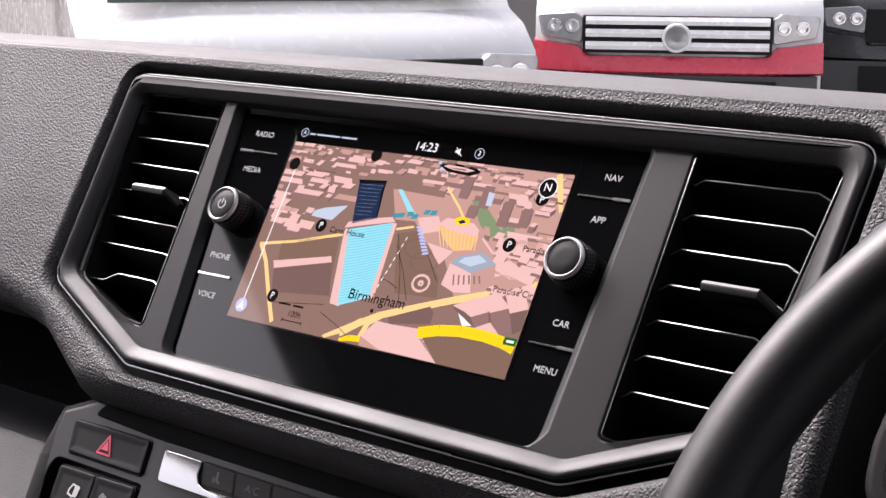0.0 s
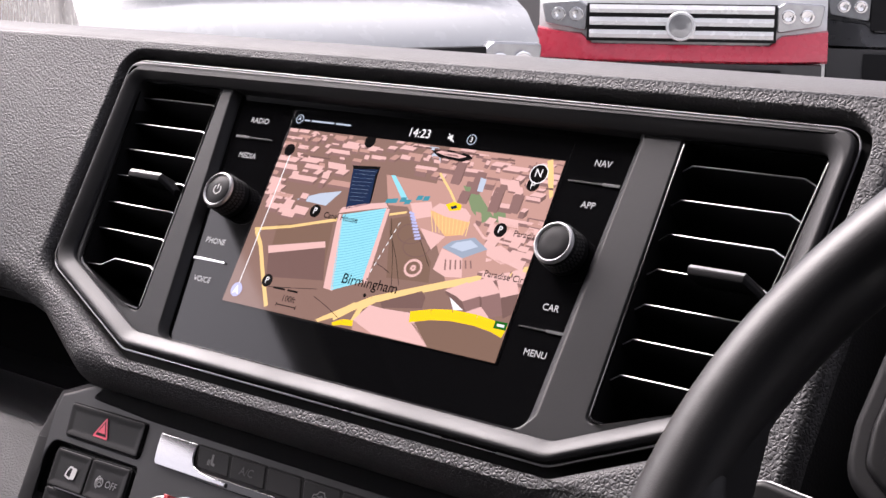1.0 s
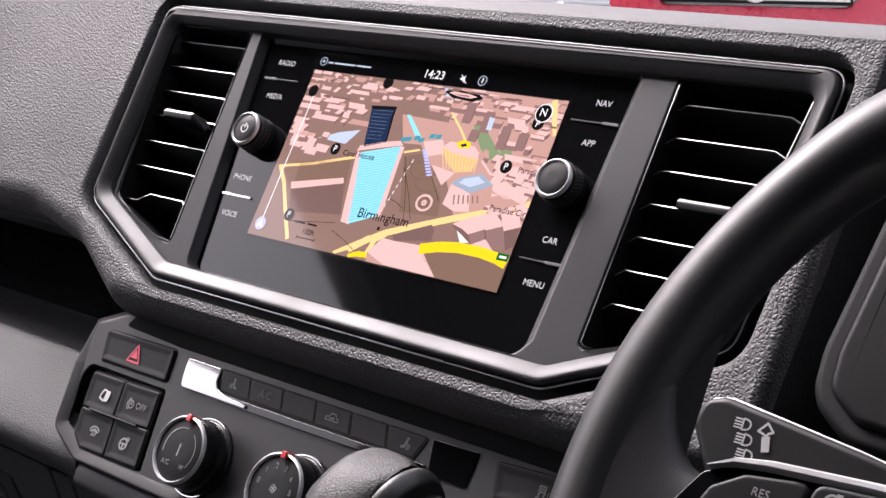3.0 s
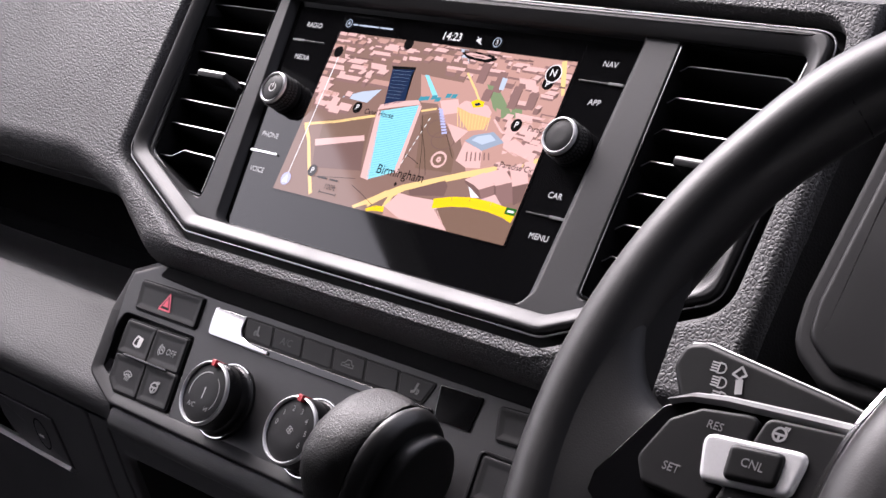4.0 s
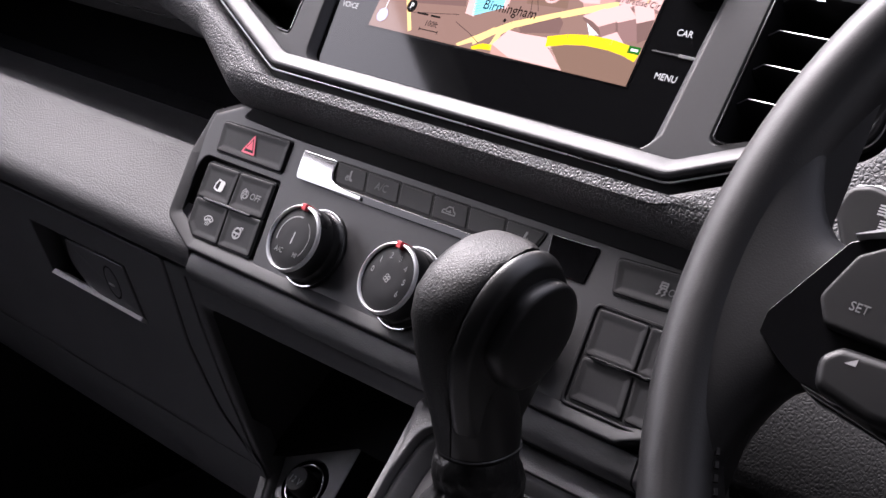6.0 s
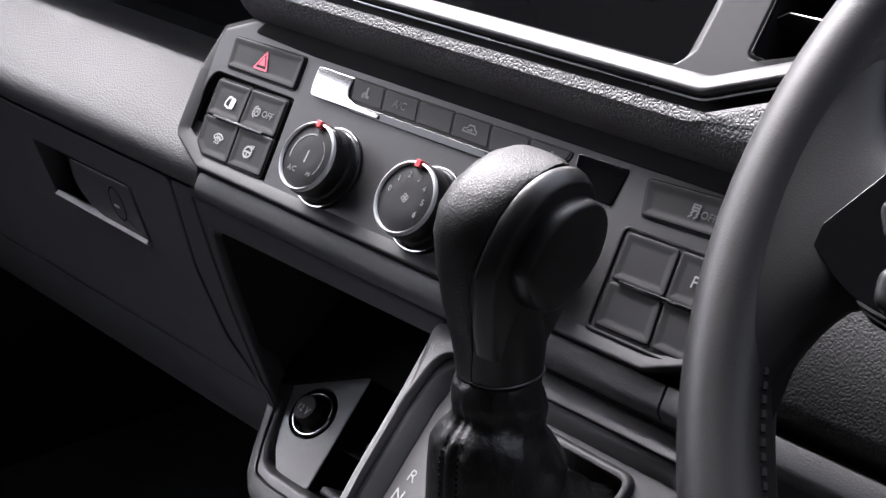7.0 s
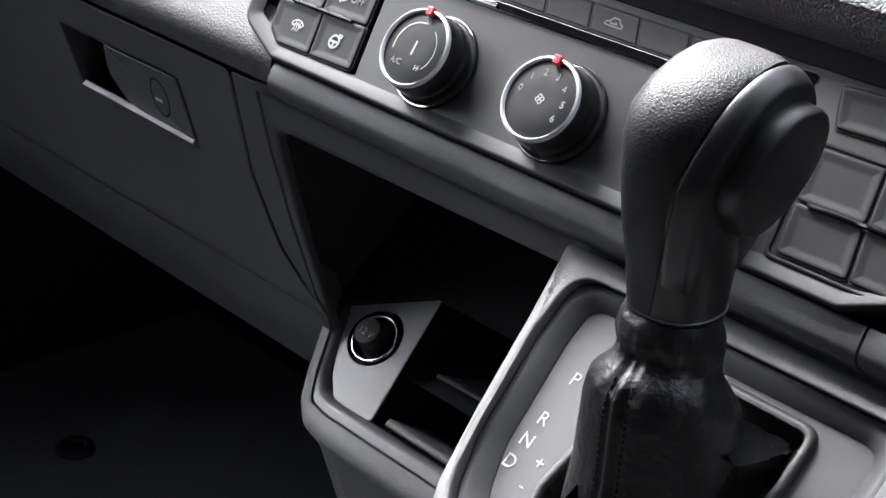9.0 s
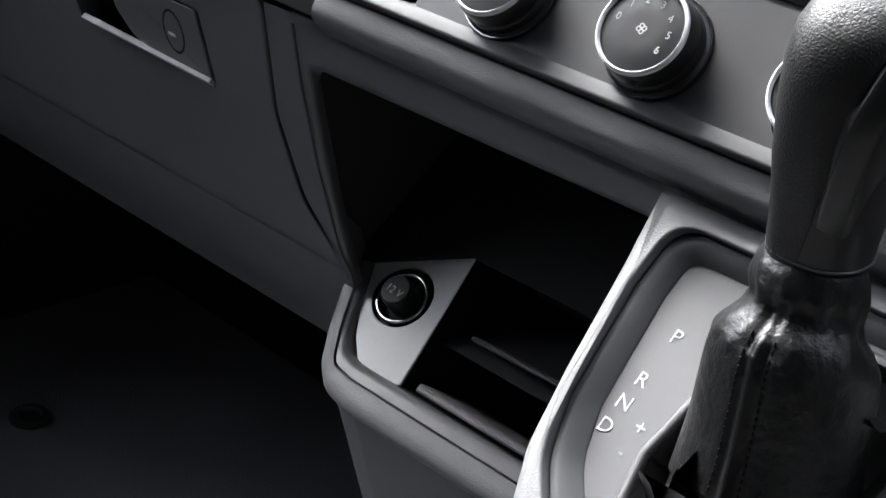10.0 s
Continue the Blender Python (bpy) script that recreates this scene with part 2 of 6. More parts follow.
def tube(path, r, seg=8, closed=False, bm=None, flat=1.0):
    """A round rod along a path."""
    bm = bm or bmesh.new()
    P = [Vector(p) for p in path]
    loops = []
    up = Vector((0.137, -0.9, 0.41))
    for i, p in enumerate(P):
        a = P[i - 1] if (i or closed) else p
        b = P[(i + 1) % len(P)] if (i + 1 < len(P) or closed) else p
        t = (b - a).normalized()
        x = t.cross(up).normalized()
        y = x.cross(t)
        loops.append([p + (x * math.cos(k * 2 * math.pi / seg) + y * flat * math.sin(k * 2 * math.pi / seg)) * r for k in range(seg)])
    if closed:
        loops.append(loops[0])
    rings(bm, loops, not closed, not closed)
    if closed:
        bmesh.ops.remove_doubles(bm, verts=bm.verts, dist=1e-6)
    return bm


def shear(bm, plane):
    a, b, v0 = plane
    for v in bm.verts:
        v.co.y += a + b * (v.co.z - v0)
    return bm


def arc(c, r, a0, a1, k):
    return [(c[0] + r * math.cos(radians(a0 + (a1 - a0) * i / k)), c[1] + r * math.sin(radians(a0 + (a1 - a0) * i / k))) for i in range(k + 1)]


def circle(c, r, k=28):
    return [(c[0] + r * math.cos(2 * math.pi * i / k), c[1] + r * math.sin(2 * math.pi * i / k)) for i in range(k)]


def text(s, size, u, n, v, material, parent, name="lettering", plane=None, turn=0.0, skew=0.0, label=""):
    """Writing on a surface, centred at (u, v)."""
    cu = bpy.data.curves.new(name, "FONT")
    cu.body, cu.size, cu.align_x, cu.align_y = s, size, "CENTER", "CENTER"
    cu.resolution_u = 3
    tmp = bpy.data.objects.new("tmp", cu)
    me = bpy.data.meshes.new_from_object(tmp)
    bpy.data.objects.remove(tmp)
    bpy.data.curves.remove(cu)
    bm = bmesh.new()
    bm.from_mesh(me)
    bpy.data.meshes.remove(me)
    c, sn = math.cos(radians(turn)), math.sin(radians(turn))
    for w in bm.verts:
        x, y = w.co.x + skew * w.co.y, w.co.y
        w.co = (u + c * x - sn * y, n, v + sn * x + c * y)
    bmesh.ops.solidify(bm, geom=bm.faces[:], thickness=0.00012)
    if plane:
        shear(bm, plane)
    return part(name, bm, material, parent, label)


def flat(pts, n, bm=None, thick=0.00008):
    """A thin printed or lit patch of the outline pts at depth n."""
    bm = bm or bmesh.new()
    a = [bm.verts.new((u, n, v)) for u, v in pts]
    f = bm.faces.new(a)
    return bm


def stroke(pts, w, n, bm=None):
    """A line of width w drawn in the (u, v) plane at depth n."""
    bm = bm or bmesh.new()
    for (a, b) in zip(pts, pts[1:]):
        A, B = Vector(a), Vector(b)
        d = (B - A)
        if d.length < 1e-7:
            continue
        d.normalize()
        s = Vector((-d.y, d.x)) * w / 2
        e = d * w * 0.25
        flat([A - s - e, B - s + e, B + s + e, A + s - e], n, bm)
    return bm


# ---- cab shell ----
def slab(x0, x1, y0, y1, z0, z1):
    bm = bmesh.new()
    bmesh.ops.create_cube(bm, size=1, matrix=Matrix.LocRotScale(((x0 + x1) / 2, (y0 + y1) / 2, (z0 + z1) / 2), None, (x1 - x0, y1 - y0, z1 - z0)))
    return bm


def solid(name, bm, material, label, category, kind="structure", angle=40):
    bmesh.ops.recalc_face_normals(bm, faces=bm.faces)
    me = bpy.data.meshes.new(name)
    bm.to_mesh(me)
    bm.free()
    me.materials.append(material)
    me.set_sharp_from_angle(angle=radians(angle))
    return tagged(new(name, me), label, category, "", kind)


def wall_sheet(outline, hole, x0, x1, r=0.05):
    """An upright door wall between x0 and x1 with a window opening; the outlines are (y, z)."""
    bm = plate(outline, [rpoly(hole, r)], x0, x1, (0.002, 0.002), (0.012, 0.012))
    for v in bm.verts:
        x, y = v.co.y, v.co.x
        v.co.x, v.co.y = x, y
    return bm


solid("floor", slab(-0.9, 0.9, -1.25, 0.62, -0.05, 0.0), CARPET, "black carpeted cab floor", "floor")
WIN_L = [(-1.00, 0.80), (0.32, 0.82), (-0.43, 1.345), (-0.52, 1.385), (-1.00, 1.395)]
OUT = [(-1.25, -0.05), (0.75, -0.05), (0.75, 0.72), (0.42, 0.79), (-0.40, 1.50), (-1.25, 1.52)]
solid("wall_left", wall_sheet(OUT, WIN_L, -0.90, -0.98), DOORCARD, "dark passenger door with a window opening", "door")
# unseen side; opening kept small to hold back light from the right
WIN_R = [(-0.12, 0.80), (0.30, 0.82), (-0.12, 1.10)]
solid("wall_right", wall_sheet(OUT, WIN_R, 0.90, 0.98), DOORCARD, "unseen driver's door, window opening cut small to limit light", "door")
# added closing wall out of view, dark so little light bounces forward
solid("wall_back", slab(-0.98, 0.98, -1.33, -1.25, -0.05, 1.60), BACKWALL, "plain unseen wall behind the cab, darkened to limit fill light", "wall")
solid("ceiling", slab(-0.98, 0.98, -1.25, -0.24, 1.50, 1.58), OVERHEAD, "dark overhead shelf lining of the cab", "ceiling")
solid("wall_front", slab(-0.9, 0.9, 0.55, 0.62, 0.0, 0.80), CARPET, "black bulkhead at the end of the footwell", "wall")

solid("cab_base", slab(-0.97, 0.97, -1.32, 0.74, -0.72, -0.052), CARPET, "plain dark base under the cab floor", "vehicle base")

# ---- dashboard ----
dash = thing("dashboard", "dark grey grained plastic van dashboard round the display", "dashboard", (0, 0, 0), kind="structure")
FRAME_RAW = [(-0.2225, 0.1265), (-0.2175, -0.003), (-0.1345, -0.0395), (0.1345, -0.0395), (0.2165, -0.003), (0.2265, 0.1245)]
FRAME = rpoly(FRAME_RAW, [0.012, 0.014, 0.016, 0.016, 0.014, 0.012], 6)
FRAME = FRAME[::-1] if area(FRAME) < 0 else FRAME
face = rpoly([(-0.90, 0.1385), (-0.90, -0.020), (-0.272, -0.019), (-0.218, -0.031), (-0.168, -0.0600), (-0.150, -0.0605), (0.178, -0.0605),
              (0.241, -0.052), (0.241, 0.1385)], [0, 0, 0.03, 0.03, 0.02, 0.01, 0.02, 0.0, 0], 6)
face = face[::-1] if area(face) < 0 else face
part("upper_face", plate(face, [offs(FRAME, -0.0035)], -0.0125, 0.055, (lambda u, v: 0.010 if u > 0.2 and v < 0.03 else 0.016 if v < 0.03 else 0.004, lambda u, v: 0.034 if u > 0.2 and v < 0.1 else 0.026 if v < 0.03 else 0.005), (lambda u, v: 0.0025 if v > 0.10 else 0.006, 0.010), 6), GRAIN, dash, angle=60)


def world_nv(y, z):
    c, s = math.cos(radians(TILT)), math.sin(radians(TILT))
    return (y * c - (z - Z0) * s, y * s + (z - Z0) * c)


# the pad over the face: a roll and a long shelf towards the windscreen
top = [world_nv(*p) for p in ((0.0640, 0.8460), (0.0655, 0.8510), (0.0705, 0.8535), (0.084, 0.8545), (0.105, 0.8543), (0.16, 0.8487), (0.22, 0.8415), (0.30, 0.831), (0.55, 0.785),
                              (0.66, 0.76), (0.66, 0.73), (0.10, 0.79))]
part("top_pad", bar(top, -0.90, 0.90), GRAIN_FINE, dash, "smooth-lit top of the dashboard", 60)

# open slot over the passenger's side, with its ledge and lip
slot = [(0.038, -0.0935), (0.045, -0.108), (0.060, -0.108), (0.0655, -0.0890), (0.0710, -0.0825), (0.0800, -0.0775), (0.0900, -0.0738), (0.1280, -0.0605), (0.1292, -0.0585),
        (0.1310, -0.0583), (0.1920, -0.0370), (0.1920, -0.13), (0.038, -0.13)]
part("shelf_slot", bar(slot, -0.90, -0.186), LOWGREY, dash, "black ribbed ledge in the open slot", 40)
# back and roof sheets near-black: the slot's deep shade is in their colour
part("slot_back", bar([(0.190, -0.050), (0.198, -0.050), (0.198, 0.040), (0.190, 0.040)], -0.90, -0.15), SHADEBLACK, dash)
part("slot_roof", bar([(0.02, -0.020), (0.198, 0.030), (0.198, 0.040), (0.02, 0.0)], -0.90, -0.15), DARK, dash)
lip = [(0.0405, -0.0965), (0.0395, -0.0915), (0.0355, -0.0885), (0.0315, -0.0895), (0.0285, -0.0960), (0.0245, -0.1050), (0.0165, -0.1250), (0.0115, -0.1390),
       (0.0110, -0.1450), (0.0140, -0.1510), (0.0220, -0.1545), (0.0315, -0.1570), (0.060, -0.150), (0.060, -0.10)]
lip = [(n - 0.0030 if v < -0.089 and n < 0.05 else n, v) for n, v in lip]
part("shelf_front", bar(lip, -0.90, -0.1560), SHELF, dash, "lighter grained front of the open shelf", 60)
for u0, u1 in ((-0.1552, 0.1625), (0.1637, 0.34)):
    part("lower_band", bar([(0.0140, -0.1470), (0.0114, -0.1476), (0.0108, -0.1490), (0.0116, -0.1560), (0.0132, -0.1590), (0.0180, -0.1612), (0.030, -0.1620), (0.05, -0.150), (0.05, -0.1470)], u0, u1), LOWGREY, dash, "grained band under the control panel", 50)

# lower faces, sloping back towards the footwell
GLOVE_HOLE = [(-0.3785, -0.1735), (-0.2600, -0.1735), (-0.2555, -0.2015), (-0.3715, -0.2005)]
low = rpoly([(-0.90, -0.1585), (-0.90, -0.2540), (-0.171, -0.2540), (-0.1715, -0.2530), (-0.199, -0.2310), (-0.2105, -0.200), (-0.2075, -0.1585)], [0, 0, 0, 0.004, 0.02, 0.02, 0.004])
bm = plate(low, [rpoly(GLOVE_HOLE[::-1], 0.0015)], 0.0, 0.03, (0.0015, 0.0015), (0.0012, 0.0012))
glove_door = thing("glove_compartment_door", "dark grey plastic lower dashboard panel with a recessed latch", "glove compartment", (-0.32, 0.06, -0.19))
part("door_panel", shear(bm, LOW), LOWGREY, glove_door)
bm = prism(rpoly(offs(GLOVE_HOLE, -0.004), 0.002), 0.0235, 0.0290, 0.0005)
part("recess", shear(bm, LOW), DARK, glove_door, "dark finger recess")
nb = LOW[0] + LOW[1] * (-0.2535 - LOW[2])
part("lower_roll", bar([(nb, -0.2538), (nb + 0.010, -0.2610), (nb + 0.026, -0.2710), (nb + 0.045, -0.2790), (nb + 0.10, -0.2950), (nb + 0.10, -0.2750), (nb + 0.03, -0.2538)], -0.90, -0.171), LOWGREY, glove_door, "rolled lower edge", 60)
latch = part("latch_handle", shear(prism(rpoly([(-0.3312, -0.1748), (-0.2608, -0.1742), (-0.2562, -0.2008), (-0.305, -0.2000), (-0.322, -0.1965), (-0.3345, -0.1875)], [0.001, 0.001, 0.001, 0.008, 0.008, 0.006]), -0.0015, 0.024, 0.0009, 0.0012, 3), LOW), LOWGREY, glove_door, "flat pull handle")
# ledge in silver instead of plastic, painting in the light it catches
edge = prism([(-0.366, -0.1976), (-0.3660, -0.2012), (-0.2555, -0.2022), (-0.2568, -0.1986)], -0.0010, 0.012, 0.0003)
for w in edge.verts:
    if w.co.y < 0.005 and w.co.z < -0.1999:
        w.co.y -= 0.0050
part("lower_edge", shear(edge, LOW), SILVER, glove_door, "thin lower ledge, silvered for the light it catches")
lockbm = prism(circle((-0.2824, -0.1872), 0.0074, 32), -0.0018, 0.0, 0.0016, 0.0010, 4)
lock = part("lock", shear(lockbm, LOW), LOWGREY, latch, "round key lock", 70)
# flat dark ring that paints the shaded rim of the lock's dimple
part("lock_shade", shear(plate(circle((-0.2824, -0.1872), 0.0084, 32), [circle((-0.2824, -0.1872), 0.0075, 32)], -0.0018, 0.0, (0.0003, 0.0002), (0.0003, 0.0002), 2), LOW), SHADEBLACK, latch, "dark ring drawn for shade round the lock")
part("key_slot", shear(prism(rpoly([(-0.2858, -0.1893), (-0.2808, -0.1893), (-0.2808, -0.1880), (-0.2858, -0.1880)][::-1], 0.0003), -0.0032, -0.001, 0.0002), LOW), INK, latch, "bright key slot")

sur = rpoly([(-0.2060, -0.1585), (-0.2085, -0.200), (-0.1970, -0.2300), (-0.170, -0.2535), (-0.166, -0.30), (0.060, -0.30), (0.36, -0.30), (0.36, -0.1585)], [0.002, 0.02, 0.02, 0.003, 0, 0, 0, 0])
cub = rpoly([(-0.1806, -0.1738), (-0.1795, -0.1920), (-0.1755, -0.2230), (-0.1690, -0.2500), (-0.160, -0.288), (0.0185, -0.288), (0.0195, -0.178), (0.0140, -0.1722)], [0.004, 0.01, 0.01, 0.01, 0.002, 0.002, 0.005, 0.005])
step = rpoly([(-0.1872, -0.1632), (-0.1872, -0.1845), (-0.1832, -0.2150), (-0.1735, -0.2520), (-0.165, -0.2955), (0.026, -0.2955), (0.026, -0.166), (0.018, -0.1585), (-0.186, -0.1590)], 0.004)
part("storage_surround", shear(plate(sur, [offs(step, 0.0005)], 0.0005, 0.03, (0.0015, 0.0015), (0.0012, 0.0012)), LOW), LOWGREY, dash)
part("storage_rim", shear(plate(step, [cub], 0.0022, 0.012, (0.0008, 0.0008), (0.003, 0.004)), LOW), LOWGREY, dash)

# storage hollow behind the surround, darkened in colour for the shade inside
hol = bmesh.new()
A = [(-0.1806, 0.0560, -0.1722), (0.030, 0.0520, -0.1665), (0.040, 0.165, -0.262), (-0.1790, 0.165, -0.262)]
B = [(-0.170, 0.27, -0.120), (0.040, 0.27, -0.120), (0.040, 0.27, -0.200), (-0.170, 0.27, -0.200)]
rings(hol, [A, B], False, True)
part("storage_hollow", hol, STORESHADE, dash, "open storage hollow, darkened for its shade", 30)

# ---- control panel ----
panel = thing("climate_control_panel", "dark satin centre control panel with rotary knobs and buttons", "control panel", (0, 0.008, -0.10))
PO = rpoly([(-0.1862, -0.0685), (-0.1885, -0.0945), (-0.1830, -0.1335), (-0.1545, -0.1462), (0.1515, -0.1462), (0.1800, -0.1335), (0.1860, -0.0945), (0.1840, -0.0540), (-0.075, -0.0540), (-0.162, -0.0580)],
           [0.003, 0.004, 0.010, 0.006, 0.008, 0.012, 0.004, 0.002, 0.02, 0.008], 5)
well = rpoly([(-0.1768, -0.0938), (-0.1828, -0.1120), (-0.1796, -0.1310), (-0.1590, -0.1412), (-0.1020, -0.1402), (-0.1080, -0.0936)], [0.006, 0.010, 0.008, 0.006, 0.002, 0.002], 4)
well = well[::-1] if area(well) < 0 else well
part("panel_face", plate(PO, [well], 0.0080, 0.05, (0.0035, 0.0030), (0.0008, 0.0010), 5, 0.02), PANEL, panel)
part("button_well", prism(offs(well, -0.001), 0.0145, 0.02, 0.0005), DARK, panel, "dark hollow round the four buttons")
# raised lip along the sides and the lower edge of the panel
lipm = bmesh.new()
lip_rise = lambda v: min(1.0, max(0.0, (-0.086 - v) / 0.012))
rings(lipm, [[(u, (0.04 if e < 0 else 0.0085 - 0.0028 * e * lip_rise(v)), v) for u, v in offs(PO, d)] for d, e in ((-0.0006, -1), (-0.0006, 0.55), (0.0000, 0.92), (0.0007, 1.0), (0.0014, 0.98), (0.0064, 0.24), (0.0072, 0.10), (0.0078, 0.0))], False, False)
part("panel_lip", lipm, LIPMAT, panel, "raised lip along the lower edge", 60)
def icon(kind, c, s, n, material, parent):
    """Small printed signs."""
    u, v = c
    bm = bmesh.new()
    w = s * 0.11
    if kind == "door":
        flat([(u - s * .02, v - s * .45), (u + s * .42, v - s * .42), (u + s * .5, v - s * .2), (u + s * .5, v + s * .32), (u + s * .4, v + s * .42), (u - s * .02, v + s * .42)], n, bm)
        stroke([(u - s * .02, v - s * .42), (u - s * .5, v - s * .28), (u - s * .5, v + s * .02), (u - s * .3, v + s * .40), (u - s * .02, v + s * .40)], w * 1.3, n, bm)
    elif kind == "off":
        stroke(circle((u - s * .45, v), s * .34, 18) + [(u - s * .11, v)], w, n, bm)
        stroke(arc((u - s * .45, v), s * .52, 110, 250, 8), w, n, bm)
    elif kind == "screen":
        stroke(arc((u, v - s * .4), s * .75, 40, 140, 8) + [(u - s * .42, v - s * .1)], w, n, bm)
        stroke([(u - s * .42, v - s * .1)] + arc((u, v - s * .5), s * .55, 135, 45, 8) + [(u + s * .57, v + s * .08)], w, n, bm)
        for k in (-1, 0, 1):
            stroke([(u + k * s * .22 - s * .05, v - s * .45), (u + k * s * .22 + s * .05, v - s * .25), (u + k * s * .22, v - s * .05), (u + k * s * .22 + s * .06, v + s * .2)], w * .8, n, bm)
    elif kind == "wheel":
        stroke(circle((u, v), s * .45, 18) + [(u + s * .45, v)], w * 1.5, n, bm)
        stroke([(u - s * .45, v), (u + s * .45, v)], w * 1.5, n, bm)
        stroke([(u, v), (u, v - s * .45)], w * 1.5, n, bm)
        for k in (0, 1, 2):
            stroke([(u + s * (.2 + .14 * k), v + s * .35), (u + s * (.24 + .14 * k), v + s * .6)], w, n, bm)
    elif kind == "seat":
        stroke([(u - s * .1, v + s * .5), (u + s * .02, v - s * .2), (u + s * .35, v - s * .3)], w * 2.2, n, bm)
        for k in (0, 1):
            stroke([(u - s * (.2 + .18 * k), v - s * .4), (u - s * (.3 + .18 * k), v - s * .15), (u - s * (.2 + .18 * k), v + s * .05)], w, n, bm)
    elif kind == "seat_mirror":
        stroke([(u + s * .1, v + s * .5), (u - s * .02, v - s * .2), (u - s * .35, v - s * .3)], w * 2.2, n, bm)
        for k in (0, 1):
            stroke([(u + s * (.2 + .18 * k), v - s * .4), (u + s * (.3 + .18 * k), v - s * .15), (u + s * (.2 + .18 * k), v + s * .05)], w, n, bm)
    elif kind == "car":
        stroke([(u - s * .75, v - s * .2), (u - s * .7, v + s * .05), (u - s * .4, v + s * .1), (u - s * .2, v + s * .4), (u + s * .3, v + s * .4), (u + s * .5, v + s * .1), (u + s * .75, v + s * .02), (u + s * .75, v - s * .2), (u - s * .75, v - s * .2)], w, n, bm)
        stroke([(u - s * .3, v - s * .02), (u + s * .25, v - s * .02), (u + s * .1, v + s * .12)], w, n, bm)
    elif kind == "skid":
        stroke([(u - s * .35, v + s * .1), (u - s * .35, v + s * .55), (u + s * .25, v + s * .55), (u + s * .25, v + s * .1), (u - s * .35, v + s * .1)], w * 1.4, n, bm)
        stroke([(u - s * .25, v + s * .32), (u + s * .15, v + s * .32)], w * 1.4, n, bm)
        for k in (-1, 1):
            stroke([(u + k * s * .25 - s * .2, v - s * .5), (u + k * s * .25 + s * .05, v - s * .3), (u + k * s * .25 - s * .1, v - s * .15), (u + k * s * .25 + s * .1, v)], w * 1.3, n, bm)
    elif kind == "fan":
        for k in range(4):
            a = math.pi / 2 * k + 0.3
            stroke(circle((u + s * .24 * math.cos(a), v + s * .24 * math.sin(a)), s * .19, 10) + [(u + s * (.24 * math.cos(a) + .19), v + s * .24 * math.sin(a))], w, n, bm)
        flat(circle((u, v), s * .1, 8), n, bm)
    elif kind == "speaker":
        flat([(u - s * .5, v - s * .15), (u - s * .2, v - s * .15), (u + s * .15, v - s * .45), (u + s * .15, v + s * .45), (u - s * .2, v + s * .15), (u - s * .5, v + s * .15)], n, bm)
        stroke([(u - s * .5, v + s * .5), (u + s * .5, v - s * .5)], w, n, bm)
    elif kind == "volume":
        flat([(u - s * .5, v - s * .3), (u + s * .5, v - s * .3), (u + s * .5, v + s * .35)], n, bm)
    elif kind == "power":
        stroke(arc((u, v), s * .42, 125, 415, 16), w, n, bm)
        stroke([(u, v + s * .05), (u, v + s * .52)], w, n, bm)
    elif kind == "lamp":
        stroke([(u - s * .05, v - s * .45), (u + s * .25, v - s * .42)] + arc((u + s * .22, v), s * .42, -80, 80, 8) + [(u - s * .05, v + s * .45), (u - s * .05, v - s * .45)], w * 1.3, n, bm)
        for k in (-1.5, -0.5, 0.5, 1.5):
            stroke([(u - s * .75, v + k * s * .24), (u - s * .15, v + k * s * .24)], w * 1.2, n, bm)
    elif kind == "turn":
        stroke([(u + s * .26, v - s * .75), (u + s * .10, v - s * .18)], w * 4.0, n, bm)
        stroke([(u - s * .10, v + s * .02), (u - s * .42, v + s * .12), (u - s * .02, v + s * .62), (u + s * .40, v + s * .22), (u + s * .16, v + s * .10), (u + s * .10, v - s * .06), (u - s * .10, v + s * .02)], w * 1.1, n, bm)
    return part("marking", bm, material, parent)


def button(outline, r, front, parent, name="button", material=None, level=False, label=""):
    o = rpoly(outline, r, 3)
    o = o[::-1] if area(o) < 0 else o
    part("button_gap", prism(offs(o, -0.0009), 0.0074, 0.0090, 0.0002, seg=1), DARK, parent)
    bm = bmesh.new()
    raw = outline[::-1] if area(outline) < 0 else outline
    loops = [[(u, 0.012, v) for u, v in o]]
    for ins, dn in ((0.0, 0.0006), (0.0002, 0.0002), (0.0005, 0.0), (0.0009, 0.0), (0.0013, 0.0)) if level else ((0.0, 0.0008), (0.0001, 0.0004), (0.0003, 0.0001), (0.0006, 0.0), (0.0016, 0.0001), (0.0030, 0.00045), (0.0040, 0.0006), (0.0046, 0.0006)):
        loops.append([(u, front + dn, v) for u, v in rpoly(offs(raw, ins), max(0.0004, r - ins), 3)])
    rings(bm, loops)
    return part(name, bm, material or BUTTON, parent, label)


